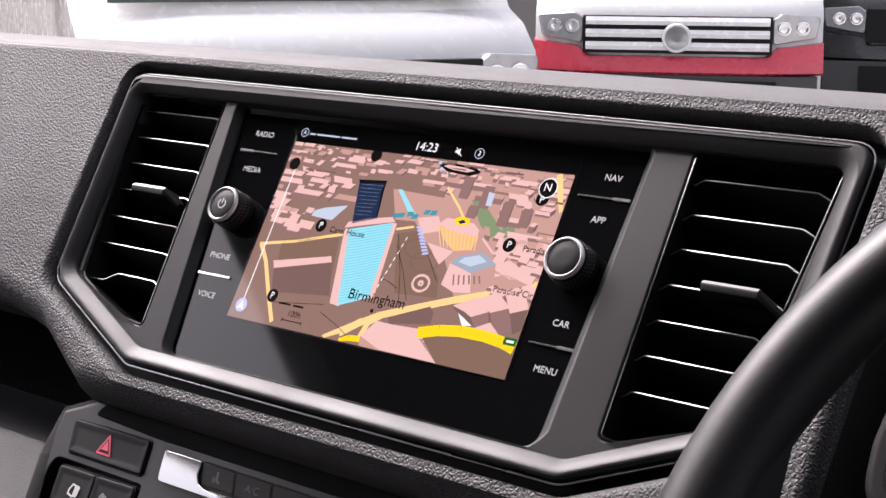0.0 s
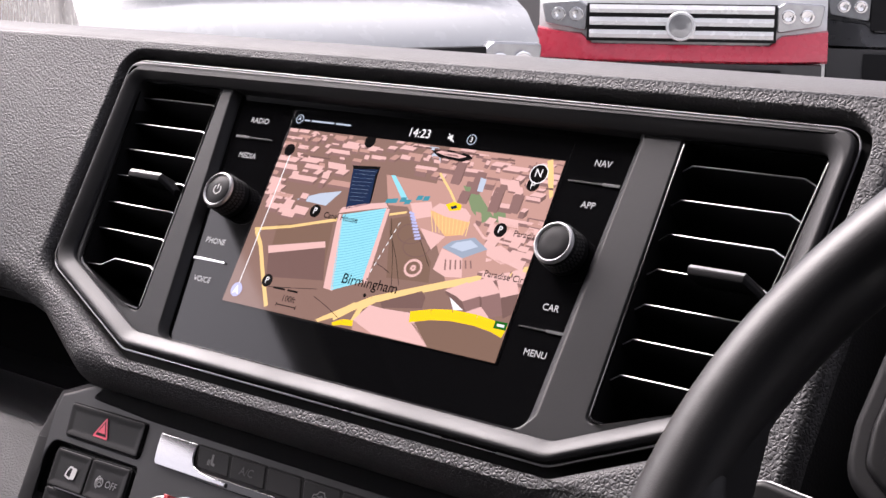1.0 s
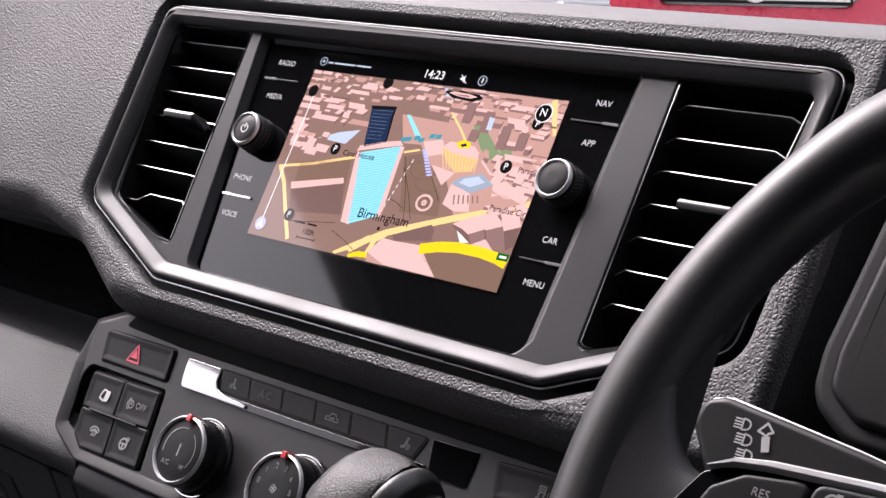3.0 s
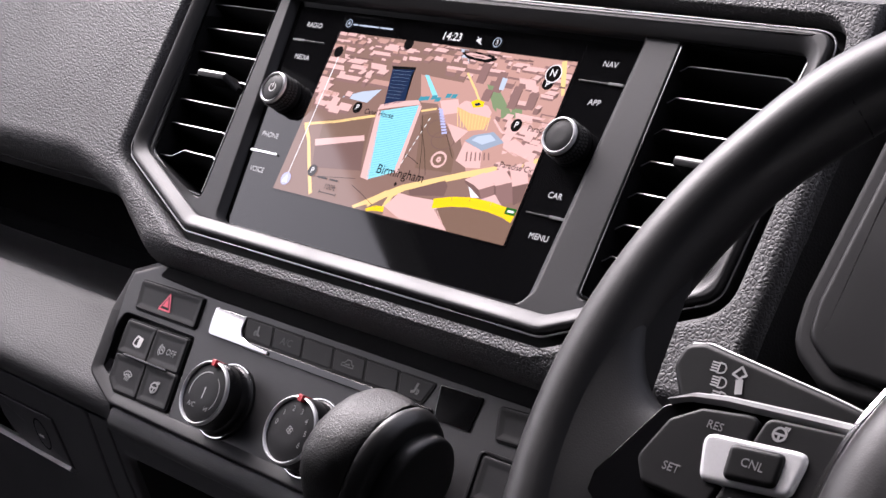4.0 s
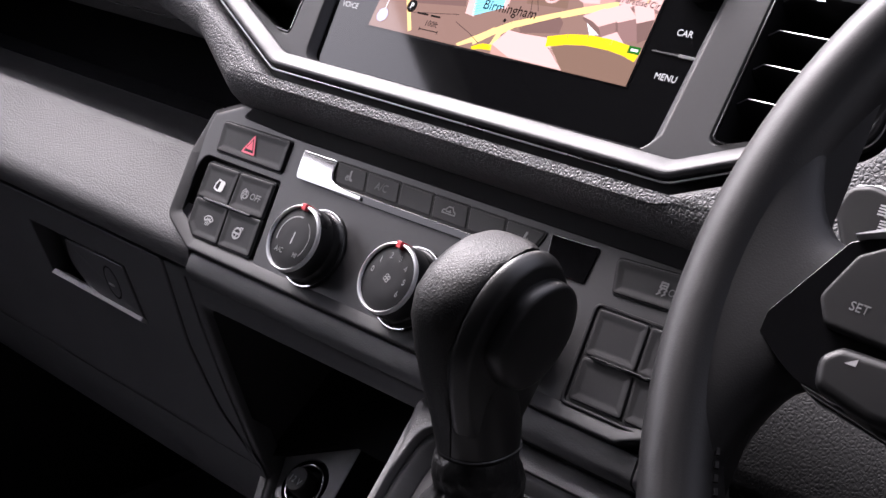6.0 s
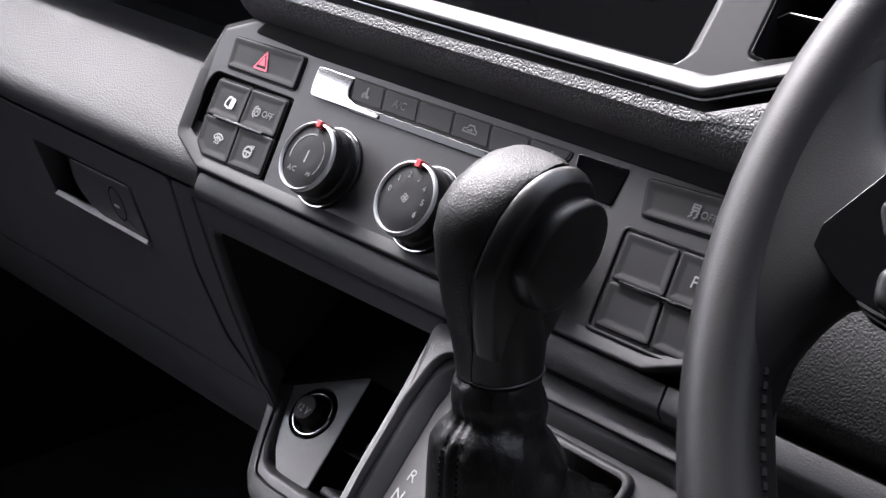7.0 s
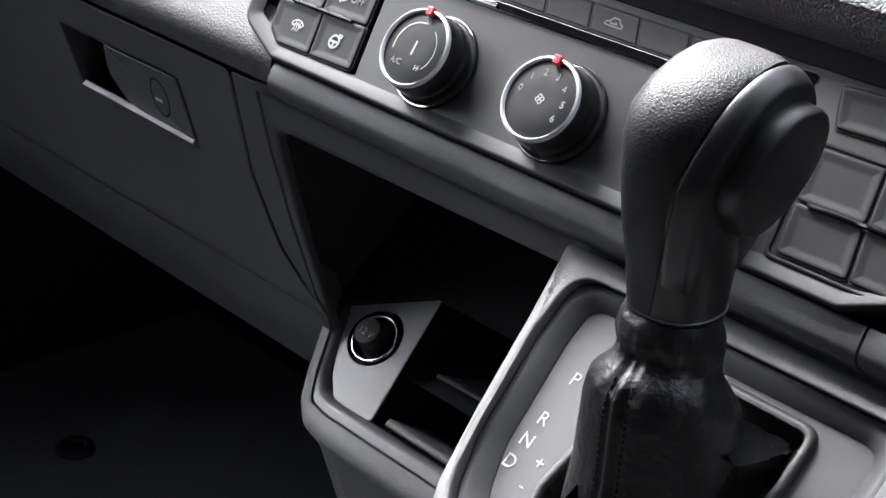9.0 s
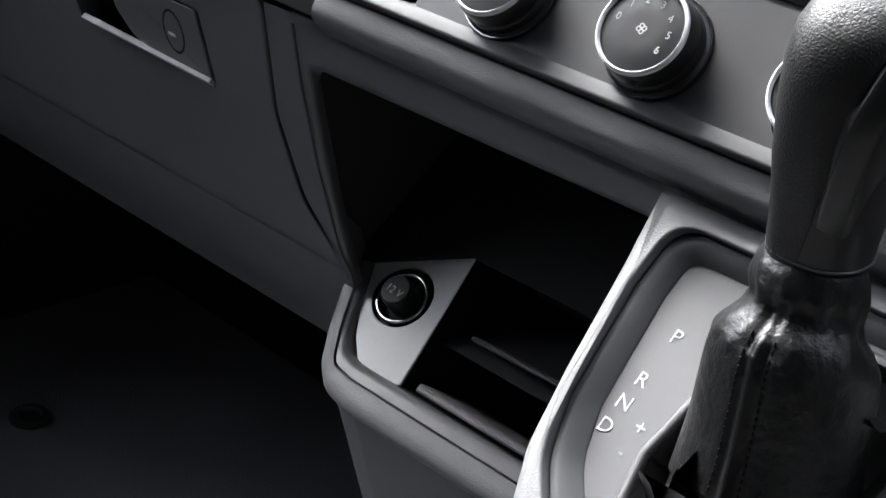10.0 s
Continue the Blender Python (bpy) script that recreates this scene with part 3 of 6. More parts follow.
hz = button([(-0.1722, -0.0722), (-0.1680, -0.0894), (-0.1098, -0.0890), (-0.1120, -0.0712)], 0.002, 0.0062, panel, "hazard_button", label="wide button with a red triangle")
tri = bmesh.new()
for s in (1.0, 0.55):
    t0 = [(-0.1412, -0.0752 - (1 - s) * .0055), (-0.1412 - 0.0052 * s, -0.0805 - 0.0045 * s), (-0.1412 + 0.0052 * s, -0.0805 - 0.0045 * s)]
    if s == 1.0:
        stroke(t0 + t0[:1], 0.0011, 0.0062, tri)
    else:
        flat(t0, 0.0061, tri)
part("hazard_triangle", tri, RED, hz, "red double triangle")
for i, (o, kind, c, s) in enumerate((
        ([(-0.1694, -0.0972), (-0.1672, -0.1171), (-0.1387, -0.1167), (-0.1407, -0.0966)], "door", (-0.1518, -0.1076), 0.0074),
        ([(-0.1400, -0.0966), (-0.1380, -0.1167), (-0.1080, -0.1162), (-0.1104, -0.0958)], "off", (-0.1256, -0.1069), 0.0064),
        ([(-0.1672, -0.1178), (-0.1640, -0.1330), (-0.1560, -0.1388), (-0.1335, -0.1384), (-0.1368, -0.1174)], "screen", (-0.1484, -0.1276), 0.0068),
        ([(-0.1361, -0.1174), (-0.1328, -0.1384), (-0.1050, -0.1376), (-0.1078, -0.1168)], "wheel", (-0.1218, -0.1282), 0.0066))):
    b = button(o, 0.002, 0.0066, panel, label="small square push button")
    icon(kind, c, s, 0.0066, INK if i == 0 else INKDIM, b)
    if kind == "off":
        text("A", 0.0044, -0.1285, 0.0066, -0.1065, INKDIM, b)
        text("OFF", 0.0052, -0.1198, 0.0066, -0.1068, INKDIM, b)
part("divider", tube([(-0.1585, 0.0058, -0.1172), (-0.1165, 0.0058, -0.1167)], 0.0009, 8), GLOSS, panel, "thin gloss divider")

# strip coloured black in place of the shade under the face's overhang
part("shadow_strip", prism(rpoly([(-0.1600, -0.0668), (-0.1100, -0.0690), (0.1830, -0.0690), (0.1835, -0.0548), (-0.0740, -0.0548), (-0.1540, -0.0592)], 0.002), 0.0072, 0.010, 0.0004), SHADEBLACK, panel, "black strip drawn for shade over the buttons")
# glossy strip and the row of six buttons
part("gloss_strip", prism(rpoly([(-0.0660, -0.0895), (0.078, -0.0888), (0.078, -0.0848), (-0.0650, -0.0852)], 0.0008), 0.0066, 0.010, 0.0004), GLOSS, panel, "gloss black strip catching the sky")
tilt = prism(rpoly([(-0.1000, -0.0726), (-0.0956, -0.0888), (-0.0440, -0.0886), (-0.0440, -0.0866), (-0.0610, -0.0858), (-0.0684, -0.0836), (-0.0714, -0.0798), (-0.0726, -0.0726)], [0.0008, 0.003, 0.0005, 0.0005, 0.003, 0.003, 0.003, 0.0006]), 0.0, 0.004, 0.0004)
for k in range(1, 8):
    bmesh.ops.bisect_plane(tilt, geom=tilt.verts[:] + tilt.edges[:] + tilt.faces[:], plane_co=(0, 0, -0.0888 + 0.0020 * k), plane_no=(0, 0, 1))
for w in tilt.verts:
    d = w.co.z + 0.0807
    w.co.y += 0.0058 + 0.12 * d + 8.0 * d * d
for f in tilt.faces:
    f.smooth = True
part("gloss_corner", tilt, DARKCHROME, panel, "dark chrome end of the strip")
edges = (-0.0722, -0.0486, -0.0238, 0.0002, 0.0247, 0.0490, 0.0742)
row = ("seat", "A/C", None, "car", None, "seat_mirror")
for k, (u0, u1) in enumerate(zip(edges, edges[1:])):
    ln = -0.0016
    o = [(u0 + .0006, -0.0730), (u1 - .0006, -0.0730), (u1 - .0006 + (0.0038 if k < 5 else -0.004), -0.0838), (u0 + .0006 + 0.0038, -0.0838)]
    b = button(o, 0.0012, 0.0071, panel, level=True, label="flat grey push button")
    c = ((u0 + u1) / 2 + 0.0015, -0.0785)
    if row[k] == "A/C":
        text("A/C", 0.0056, c[0], 0.0068, c[1], INKFAINT, b)
    elif row[k]:
        icon(row[k], c, 0.0058, 0.0068, INKFAINT, b)
part("blank_cover", prism(rpoly([(0.0768, -0.0722), (0.1048, -0.0715), (0.1040, -0.0888), (0.0808, -0.0892)][::-1], 0.0012), 0.0072, 0.010, 0.0004), GLOSS, panel, "gloss black blank cover")
esp = button([(0.1160, -0.0728), (0.1600, -0.0705), (0.1620, -0.0865), (0.1205, -0.0880)], 0.0018, 0.0064, panel, "skid_control_button", label="wide skid control button")
icon("skid", (0.1440, -0.0795), 0.0054, 0.0064, INKFAINT, esp)
text("OFF", 0.0046, 0.1508, 0.0064, -0.0798, INKFAINT, esp)
ring_r = rpoly([(0.1140, -0.0940), (0.1170, -0.1400), (0.1685, -0.1398), (0.1782, -0.1290), (0.1808, -0.0930)], 0.004, 4)
ring_in = rpoly([(0.1162, -0.0950), (0.1190, -0.1384), (0.1675, -0.1382), (0.1765, -0.1284), (0.1788, -0.0942)], 0.003, 4)
part("button_surround", plate(ring_r, [ring_in], 0.0068, 0.012, (0.0008, 0.0008), (0.0006, 0.0006)), BUTTON, panel, "dark chamfered surround")
for o in ([(0.1178, -0.0962), (0.1449, -0.0957), (0.1470, -0.1164), (0.1196, -0.1168)], [(0.1459, -0.0957), (0.1776, -0.0952), (0.1760, -0.1160), (0.1480, -0.1164)],
          [(0.1198, -0.1178), (0.1472, -0.1174), (0.1500, -0.1366), (0.1216, -0.1370)], [(0.1482, -0.1174), (0.1758, -0.1170), (0.1746, -0.1282), (0.1668, -0.1368), (0.1510, -0.1366)]):
    b = button(o, 0.002, 0.0066, panel, label="plain square push button")
    if o[0] == (0.1459, -0.0957):
        text("P", 0.0072, 0.1575, 0.0066, -0.1062, INK, b)
        waves = bmesh.new()
        for k in range(3):
            flat([(0.1618 + .0014 * k, -0.1092), (0.1628 + .0014 * k, -0.1092), (0.1628 + .0014 * k, -0.1080 + .0014 * k), (0.1618 + .0014 * k, -0.1080 + .0014 * k)], 0.0066, waves)
        part("marking", waves, INKDIM, b)
part("divider", tube([(0.1250, 0.0058, -0.1174), (0.172, 0.0058, -0.1166)], 0.0009, 8), GLOSS, panel, "thin gloss divider")


def dial(u, v, kind):
    """A rotary climate knob with a bright ring."""
    ax = (0, -1, 0)
    k = part("climate_knob", lathe([(0.0212, 0.0), (0.0212, 0.0008), (0.0204, 0.0022), (0.0192, 0.0030), (0.0190, 0.0070), (0.0187, 0.0074), (0.0187, 0.0080), (0.0188, 0.0084), (0.0184, 0.0140), (0.0178, 0.0165), (0.0150, 0.0165)], (u, 0.008, v), ax, 64), KNOBGLOSS, panel, "black rotary climate knob with a chrome ring")
    part("foot_ring", lathe([(0.0204, 0.0016), (0.0209, 0.0016), (0.0209, 0.0021), (0.0204, 0.0021)], (u, 0.008, v), ax, 64, hoop=True), CHROME, k, "thin chrome foot ring")
    part("bright_ring", lathe([(0.0163, 0.0155), (0.0180, 0.0162), (0.0178, 0.0178), (0.0170, 0.0184), (0.0164, 0.0176)], (u, 0.008, v), ax, 64, hoop=True), RING, k, "chrome face ring")
    part("face", lathe([(0.0164, 0.0150), (0.0164, 0.0164), (0.0154, 0.0169), (0.006, 0.0172)], (u, 0.008, v), ax, 48), BUTTON, k, "flat dark face")
    part("pointer", prism(rpoly([(u - 0.0016, v + 0.0150), (u + 0.0016, v + 0.0150), (u + 0.0016, v + 0.0186), (u - 0.0016, v + 0.0186)], 0.0003), -0.0114, -0.004, 0.0003), REDLENS, k, "small red pointer")
    n = -0.00935
    if kind == "temp":
        icm = bmesh.new()
        stroke([(u, v - 0.003), (u, v + 0.003)], 0.0008, n, icm)
        stroke(arc((u, v), 0.0115, 85, 195, 14), 0.0006, n, icm)
        stroke(arc((u, v), 0.0115, 55, -40, 14), 0.0003, n, icm)
        part("marking", icm, INKDIM, k)
        text("A/C", 0.0038, u - 0.0062, n, v - 0.0078, INKDIM, k)
        text("HI", 0.0032, u + 0.0062, n, v - 0.0078, INKDIM, k)
    elif kind == "fan":
        icon("fan", (u, v), 0.0046, n, INKDIM, k)
        for i in range(7):
            a = radians(172 - i * 33.5)
            text(str(i), 0.0041, u + 0.0112 * math.cos(a), n, v + 0.0112 * math.sin(a), INKDIM, k)
    return k


dial(-0.0615, -0.1196, "temp")
dial(0.0100, -0.1200, "fan")
dial(0.0820, -0.1200, "air")

# ---- display unit with its frame ----
unit = thing("infotainment_unit", "gloss black touch display unit with two rotary knobs, map shown", "infotainment display", (0, 0, 0.04))
GL = rpoly([(-0.1345, 0.1185), (-0.1170, -0.0280), (0.1150, -0.0280), (0.1235, 0.1180)], 0.002, 4)
GL = GL[::-1] if area(GL) < 0 else GL
part("glass_panel", prism(GL, 0.0, 0.02, 0.0006), GLOSS, unit)
VENT_L = rpoly([(-0.2122, 0.1150), (-0.2000, 0.0025), (-0.1625, -0.0145), (-0.1382, -0.0166), (-0.1441, 0.1155)], [0.003, 0.008, 0.006, 0.003, 0.003], 5)
VENT_R = rpoly([(0.2130, 0.1125), (0.1985, 0.0010), (0.1640, -0.0170), (0.1432, -0.0155), (0.1455, 0.1134)], [0.003, 0.008, 0.006, 0.003, 0.003], 5)
VENT_L = VENT_L[::-1] if area(VENT_L) < 0 else VENT_L
VENT_R = VENT_R[::-1] if area(VENT_R) < 0 else VENT_R
frame_trim = thing("dashboard_frame", "satin graphite six-sided frame round the display and vents", "trim frame", (0, -0.006, 0.04))
DISP = rpoly([(-0.1325, 0.1168), (-0.1152, -0.0262), (0.1130, -0.0260), (0.1216, 0.1160)], [0.005, 0.006, 0.009, 0.005], 6)
DISP = DISP[::-1] if area(DISP) < 0 else DISP
INN = rpoly(offs(FRAME_RAW, 0.0116), [0.007, 0.012, 0.014, 0.014, 0.012, 0.007], 6)
part("bezel", plate(offs(FRAME, 0.0022), [INN], -0.0118, 0.02, (0.0016, 0.0022), (0.0074, 0.0046), 6, slope="bezel"), SATIN, frame_trim, "satin bezel sloping inwards", 50)


def lip_width(u, v):
    """How wide the inner plate slopes down: broad beside the display, narrow round the vents."""
    if abs(u) > 0.1365:
        return 0.0012
    k = min(1.0, max(0.0, (v + 0.026) / 0.020)) * min(1.0, max(0.0, (0.117 - v) / 0.020))
    return 0.0028 + (0.0036 if u < 0 else 0.0098) * k * k * (3 - 2 * k)


part("inner_plate", plate(offs(INN, -0.0002), [VENT_L, DISP, VENT_R], -0.0054, 0.02, (0.0002, 0.0002), (lip_width, lambda u, v: 0.0016 if abs(u) > 0.1365 else 0.0050), 5, slope="bezel"), SATIN, frame_trim, "satin plate round vents and display", 40)
# gloss rims inside the vent openings, and the chrome line round the outside
for outline in (VENT_L, VENT_R):
    part("vent_rim", tube([(u, -0.0044, v) for u, v in offs(outline, 0.0006)], 0.0008, 8, True), RIMGLOSS, frame_trim, "thin gloss black rim round a vent")
part("chrome_line", tube([(u, -0.0085, v) for u, v in offs(FRAME, 0.0008)], 0.0005, 8, True), BEAD, frame_trim, "thin chrome outer line")
part("shadow_gap", plate(offs(FRAME, -0.0045), [offs(FRAME, 0.003)], -0.0015, 0.012, (0.0004, 0.0004), (0.0004, 0.0004)), DARK, frame_trim)


def marking_lines():
    for u0, u1, v, lit in ((-0.1240, -0.0965, 0.0900, 0), (-0.1185, -0.0950, 0.0191, 1), (0.0918, 0.1192, 0.0894, 0), (0.0924, 0.1162, 0.0189, 0)):
        part("separator_line", prism(rpoly([(u0, v - 0.0004), (u1, v - 0.0004), (u1, v + 0.0004), (u0, v + 0.0004)], 0.0001), -0.0007, 0.0, 0.0001), SATIN, unit, "fine separator line")
        m = bmesh.new()
        a, b = (u0, u0 + 0.010) if u0 < 0 else (u1 - 0.009, u1)
        prism(rpoly([(a, v - 0.0007), (b, v - 0.0007), (b, v + 0.0007), (a, v + 0.0007)], 0.0001), -0.0009, 0.0, 0.0001, bm=m)
        part("separator_bar", m, CHROME if lit else GREYTRIM, unit)
    part("lit_line", prism(rpoly([(-0.1185, 0.0184), (-0.0950, 0.0186), (-0.0950, 0.0196), (-0.1185, 0.0198)], 0.0001), -0.0011, 0.0, 0.0001), CHROME, unit, "bright line")


marking_lines()
for s, u, v in (("RADIO", -0.1112, 0.1003), ("MEDIA", -0.1104, 0.0797), ("PHONE", -0.1082, 0.0299), ("VOICE", -0.1070, 0.0084),
                ("NAV", 0.1068, 0.0993), ("APP", 0.1063, 0.0789), ("CAR", 0.1053, 0.0295), ("MENU", 0.1053, 0.0080)):
    text(s, 0.0044, u, -0.0003, v, INKLIT, unit)
for u, v, pw in ((-0.1085, 0.0545, True), (0.1035, 0.0555, False)):
    kn = part("rotary_knob", lathe([(0.0108, 0.0), (0.0108, 0.001), (0.0102, 0.0025), (0.0100, 0.0105), (0.0096, 0.0120), (0.0080, 0.0122)], (u, 0, v), (0, -1, 0), 48), DARK, unit, "black knurled rotary knob")
    part("ring", lathe([(0.0082, 0.0112), (0.0098, 0.0112), (0.0096, 0.0126), (0.0088, 0.0132), (0.0081, 0.0126)], (u, 0, v), (0, -1, 0), 48, hoop=True), RING, kn, "chrome ring")
    part("cap", lathe([(0.0083, 0.010), (0.0083, 0.0121), (0.0078, 0.0125), (0.003, 0.0126)], (u, 0, v), (0, -1, 0), 40), BUTTON, kn, "dark grey cap")
    kb = bmesh.new()
    for rw in range(3):
        for i in range(36):
            a = 2 * math.pi * (i + 0.5 * (rw % 2)) / 36
            c = (u + 0.0101 * math.cos(a), -0.0036 - 0.0026 * rw, v + 0.0101 * math.sin(a))
            bmesh.ops.create_cube(kb, size=1, matrix=Matrix.Translation(c) @ Matrix.Rotation(-a, 4, "Y") @ Matrix.Diagonal((0.0008, 0.0018, 0.0011, 1)))
    part("knurling", kb, PLASTIC, kn)
    if pw:
        icon("power", (u, v), 0.0058, -0.0128, INK, kn)

# ---- the map on the display ----
disp = part("display", prism([(-0.0885, -0.0008), (0.0885, -0.0008), (0.0885, 0.1090), (-0.0885, 0.1090)], -0.0002, 0.001, 0.0001), GLOSS, unit, "lit display showing a street map")
X0, X1, Y0, Y1 = -0.0872, 0.0870, 0.0, 0.0985
MAPC = {"ground": (0.55, 0.44, 0.395), "pink": (0.90, 0.74, 0.71), "side": (0.56, 0.44, 0.42), "brown": (0.47, 0.37, 0.345), "park": (0.50, 0.40, 0.34), "yellow": (0.99, 0.83, 0.10), "pale": (0.96, 0.82, 0.55),
        "cyan": (0.56, 0.87, 0.92), "cyan2": (0.40, 0.72, 0.80), "navy": (0.10, 0.17, 0.29), "green": (0.50, 0.58, 0.43), "black": (0.06, 0.05, 0.05), "white": (0.97, 0.97, 0.97),
        "orange": (0.93, 0.73, 0.50), "lilac": (0.72, 0.74, 0.90), "grey": (0.60, 0.66, 0.72), "tan": (0.76, 0.60, 0.55), "teal": (0.25, 0.58, 0.64), "canal": (0.74, 0.80, 0.86), "sign": (0.10, 0.40, 0.12)}
MAPM = {k: glow("map_" + k, c, 0.48) for k, c in MAPC.items()}
layers = {}


def m_poly(key, pts, lvl=1):
    pts = [(min(X1, max(X0, u)), min(Y1, max(Y0, v))) for u, v in pts]
    if abs(area(pts)) < 1e-8:
        return
    flat(pts, -0.0003 - 0.00003 * lvl, layers.setdefault((key, lvl), bmesh.new()))


def m_line(key, pts, w, lvl=2):
    for a, b in zip(pts, pts[1:]):
        d = (Vector(b) - Vector(a))
        if d.length < 1e-6:
            continue
        s = Vector((-d.y, d.x)).normalized() * w / 2
        m_poly(key, [Vector(a) - s, Vector(b) - s, Vector(b) + s, Vector(a) + s], lvl)


def m_box(u, v, w, d, h, sl=0.35, roof="pink", lvl=3):
    """A block of the map with its roof and two sides."""
    r = [(u, v), (u + w, v - d * 0.12), (u + w + d * sl, v + d), (u + d * sl, v + d * 1.12)]
    m_poly("side", [(u, v - h), (u + w, v - d * 0.12 - h), (u + w, v - d * 0.12), (u, v)], lvl)
    m_poly("brown", [(u + w, v - d * 0.12 - h), (u + w + d * sl, v + d - h), (u + w + d * sl, v + d), (u + w, v - d * 0.12)], lvl)
    m_poly(roof, r, lvl + 1)


m_poly("ground", [(X0, Y0), (X1, Y0), (X1, Y1), (X0, Y1)], 0)
m_poly("tan", [(0.02, Y1), (X1, 0.098), (X1, 0.028), (0.050, 0.026), (0.036, 0.045), (0.02, 0.066)], 1)
m_poly("tan", [(-0.012, 0.080), (0.020, 0.079), (0.033, 0.068), (0.014, 0.0655), (-0.004, 0.0645)], 2)
m_poly("canal", [(-0.064, 0.0600), (-0.050, 0.0650), (-0.036, 0.0680), (-0.043, 0.0590)], 2)
m_poly("canal", [(0.008, 0.0975), (0.014, 0.0975), (0.018, 0.0900), (0.013, 0.0905)], 2)
m_poly("park", [(0.0003, 0.0575), (0.0105, 0.0607), (0.0335, 0.0400), (0.0364, 0.0300), (0.0112, 0.0285)], 2)
m_poly("park", [(0.0440, 0.0), (X1, 0.0), (X1, 0.0100), (0.060, 0.0148), (0.0380, 0.0115)], 2)
m_poly("park", [(-0.070, 0.045), (-0.034, 0.051), (-0.0290, 0.028), (-0.066, 0.022)], 2)
rng = random.Random(7)
for r in range(13):
    v = 0.0600 + 0.0375 * (1 - (1 - r / 13) ** 1.25)
    k = 1 - r / 24
    u = X0 + rng.uniform(-.004, 0)
    while u < X1:
        w, d, h = rng.choice((.004, .006, .009, .014, .019)) * rng.uniform(.8, 1.2) * k, rng.uniform(.0012, .0040) * k, rng.uniform(.0012, .0040) * k
        keep = not (-0.045 < u < -0.004 and v < 0.085) and not (-0.016 < u < 0.050 and v < 0.083) and not (-0.068 < u < -0.036 and v < 0.068)
        if keep and rng.random() < 0.80:
            m_box(u, v + rng.uniform(-.0016, .0016), w, d, h, rng.uniform(-.7, 1.3), rng.choice(("pink", "pink", "pink", "tan", "tan")), 3)
        u += w + rng.uniform(.0014, .0050) * k
for _ in range(14):
    u, v = rng.uniform(X0, -0.062), rng.uniform(0.050, 0.062)
    m_box(u, v, rng.uniform(.004, .010), rng.uniform(.002, .004), rng.uniform(.001, .002), .3)
for _ in range(34):
    u, v = rng.uniform(0.058, 0.084), rng.uniform(0.030, 0.062)
    m_box(u, v, rng.uniform(.004, .011), rng.uniform(.002, .0045), rng.uniform(.001, .003), rng.uniform(0, .6), "pink", 3)
# the long hall and the blocks near the lower edge
m_poly("brown", [(-0.0684, 0.0293), (-0.0329, 0.0376), (-0.0261, 0.0208), (-0.0638, 0.0168)], 5)
m_poly("pink", [(-0.0705, 0.0329), (-0.0344, 0.0406), (-0.0327, 0.0376), (-0.0683, 0.0291)], 6)
m_poly("side", [(0.0117, 0.0117), (0.0320, 0.0145), (0.0340, 0.0122), (0.0167, 0.0064)], 6)
m_poly("brown", [(0.0129, 0.0164), (0.0346, 0.0255), (0.0378, 0.0229), (0.0381, 0.0173), (0.0152, 0.0136)], 6)
m_poly("pink", [(0.0011, 0.0049), (0.0075, 0.0137), (0.0164, 0.0134), (0.0321, 0.0141), (0.0486, 0.0002), (0.0147, 0.0003)], 7)
m_poly("tan", [(0.0011, 0.0049), (0.0147, 0.0003), (0.0149, -0.0025), (0.0024, -0.0007)], 7)
m_poly("park", [(0.0352, 0.0094), (0.0529, 0.0139), (0.0687, 0.0146), (0.0883, 0.0115), (0.0873, -0.0002), (0.0486, 0.0002)], 7)
m_poly("brown", [(0.0475, 0.0268), (0.0625, 0.0199), (0.0605, 0.0247), (0.0493, 0.0298)], 6)
m_poly("pink", [(0.0470, 0.0280), (0.0578, 0.0338), (0.0670, 0.0284), (0.0586, 0.0244), (0.0543, 0.0263)], 8)
m_poly("side", [(0.0586, 0.0244), (0.0670, 0.0284), (0.0702, 0.0213), (0.0626, 0.0196)], 7)
m_poly("brown", [(0.0573, 0.0325), (0.0727, 0.0363), (0.0765, 0.0301), (0.0790, 0.0229), (0.0709, 0.0197), (0.0666, 0.0284)], 7)
m_poly("pink", [(0.0572, 0.0328), (0.0689, 0.0382), (0.0773, 0.0319), (0.0681, 0.0281)], 9)
m_poly("side", [(0.0681, 0.0281), (0.0773, 0.0319), (0.0823, 0.0218), (0.0730, 0.0184)], 8)
m_poly("pink", [(0.0732, 0.0372), (0.0826, 0.0405), (0.0884, 0.0330), (0.0783, 0.0295)], 9)
m_poly("brown", [(0.0783, 0.0295), (0.0884, 0.0330), (0.0894, 0.0231), (0.0831, 0.0203)], 8)
m_poly("pink", [(0.0625, 0.0199), (0.0698, 0.0238), (0.0767, 0.0188), (0.0683, 0.0155)], 9)
m_poly("white", [(0.0512, 0.0252), (0.0607, 0.0205), (0.0556, 0.0196)], 10)
m_poly("pink", [(0.0583, 0.0496), (0.0686, 0.0538), (0.0825, 0.0482), (0.0722, 0.0448)], 6)
m_poly("tan", [(0.0573, 0.0424), (0.0694, 0.0470), (0.0823, 0.0439), (0.0706, 0.0389)], 6)
for u, v, h in ((0.028, 0.080, .009), (0.041, 0.0765, .009), (0.0545, 0.0690, .010), (0.066, 0.0700, .007), (0.036, 0.071, .004)):
    m_box(u, v + h, .0055, .0022, h, .3, "side", 8)
m_poly("green", [(0.036, 0.080), (0.043, 0.080), (0.060, 0.066), (0.054, 0.063), (0.046, 0.068)], 2)
m_poly("green", [(0.058, 0.070), (0.064, 0.072), (0.068, 0.062), (0.061, 0.060)], 2)
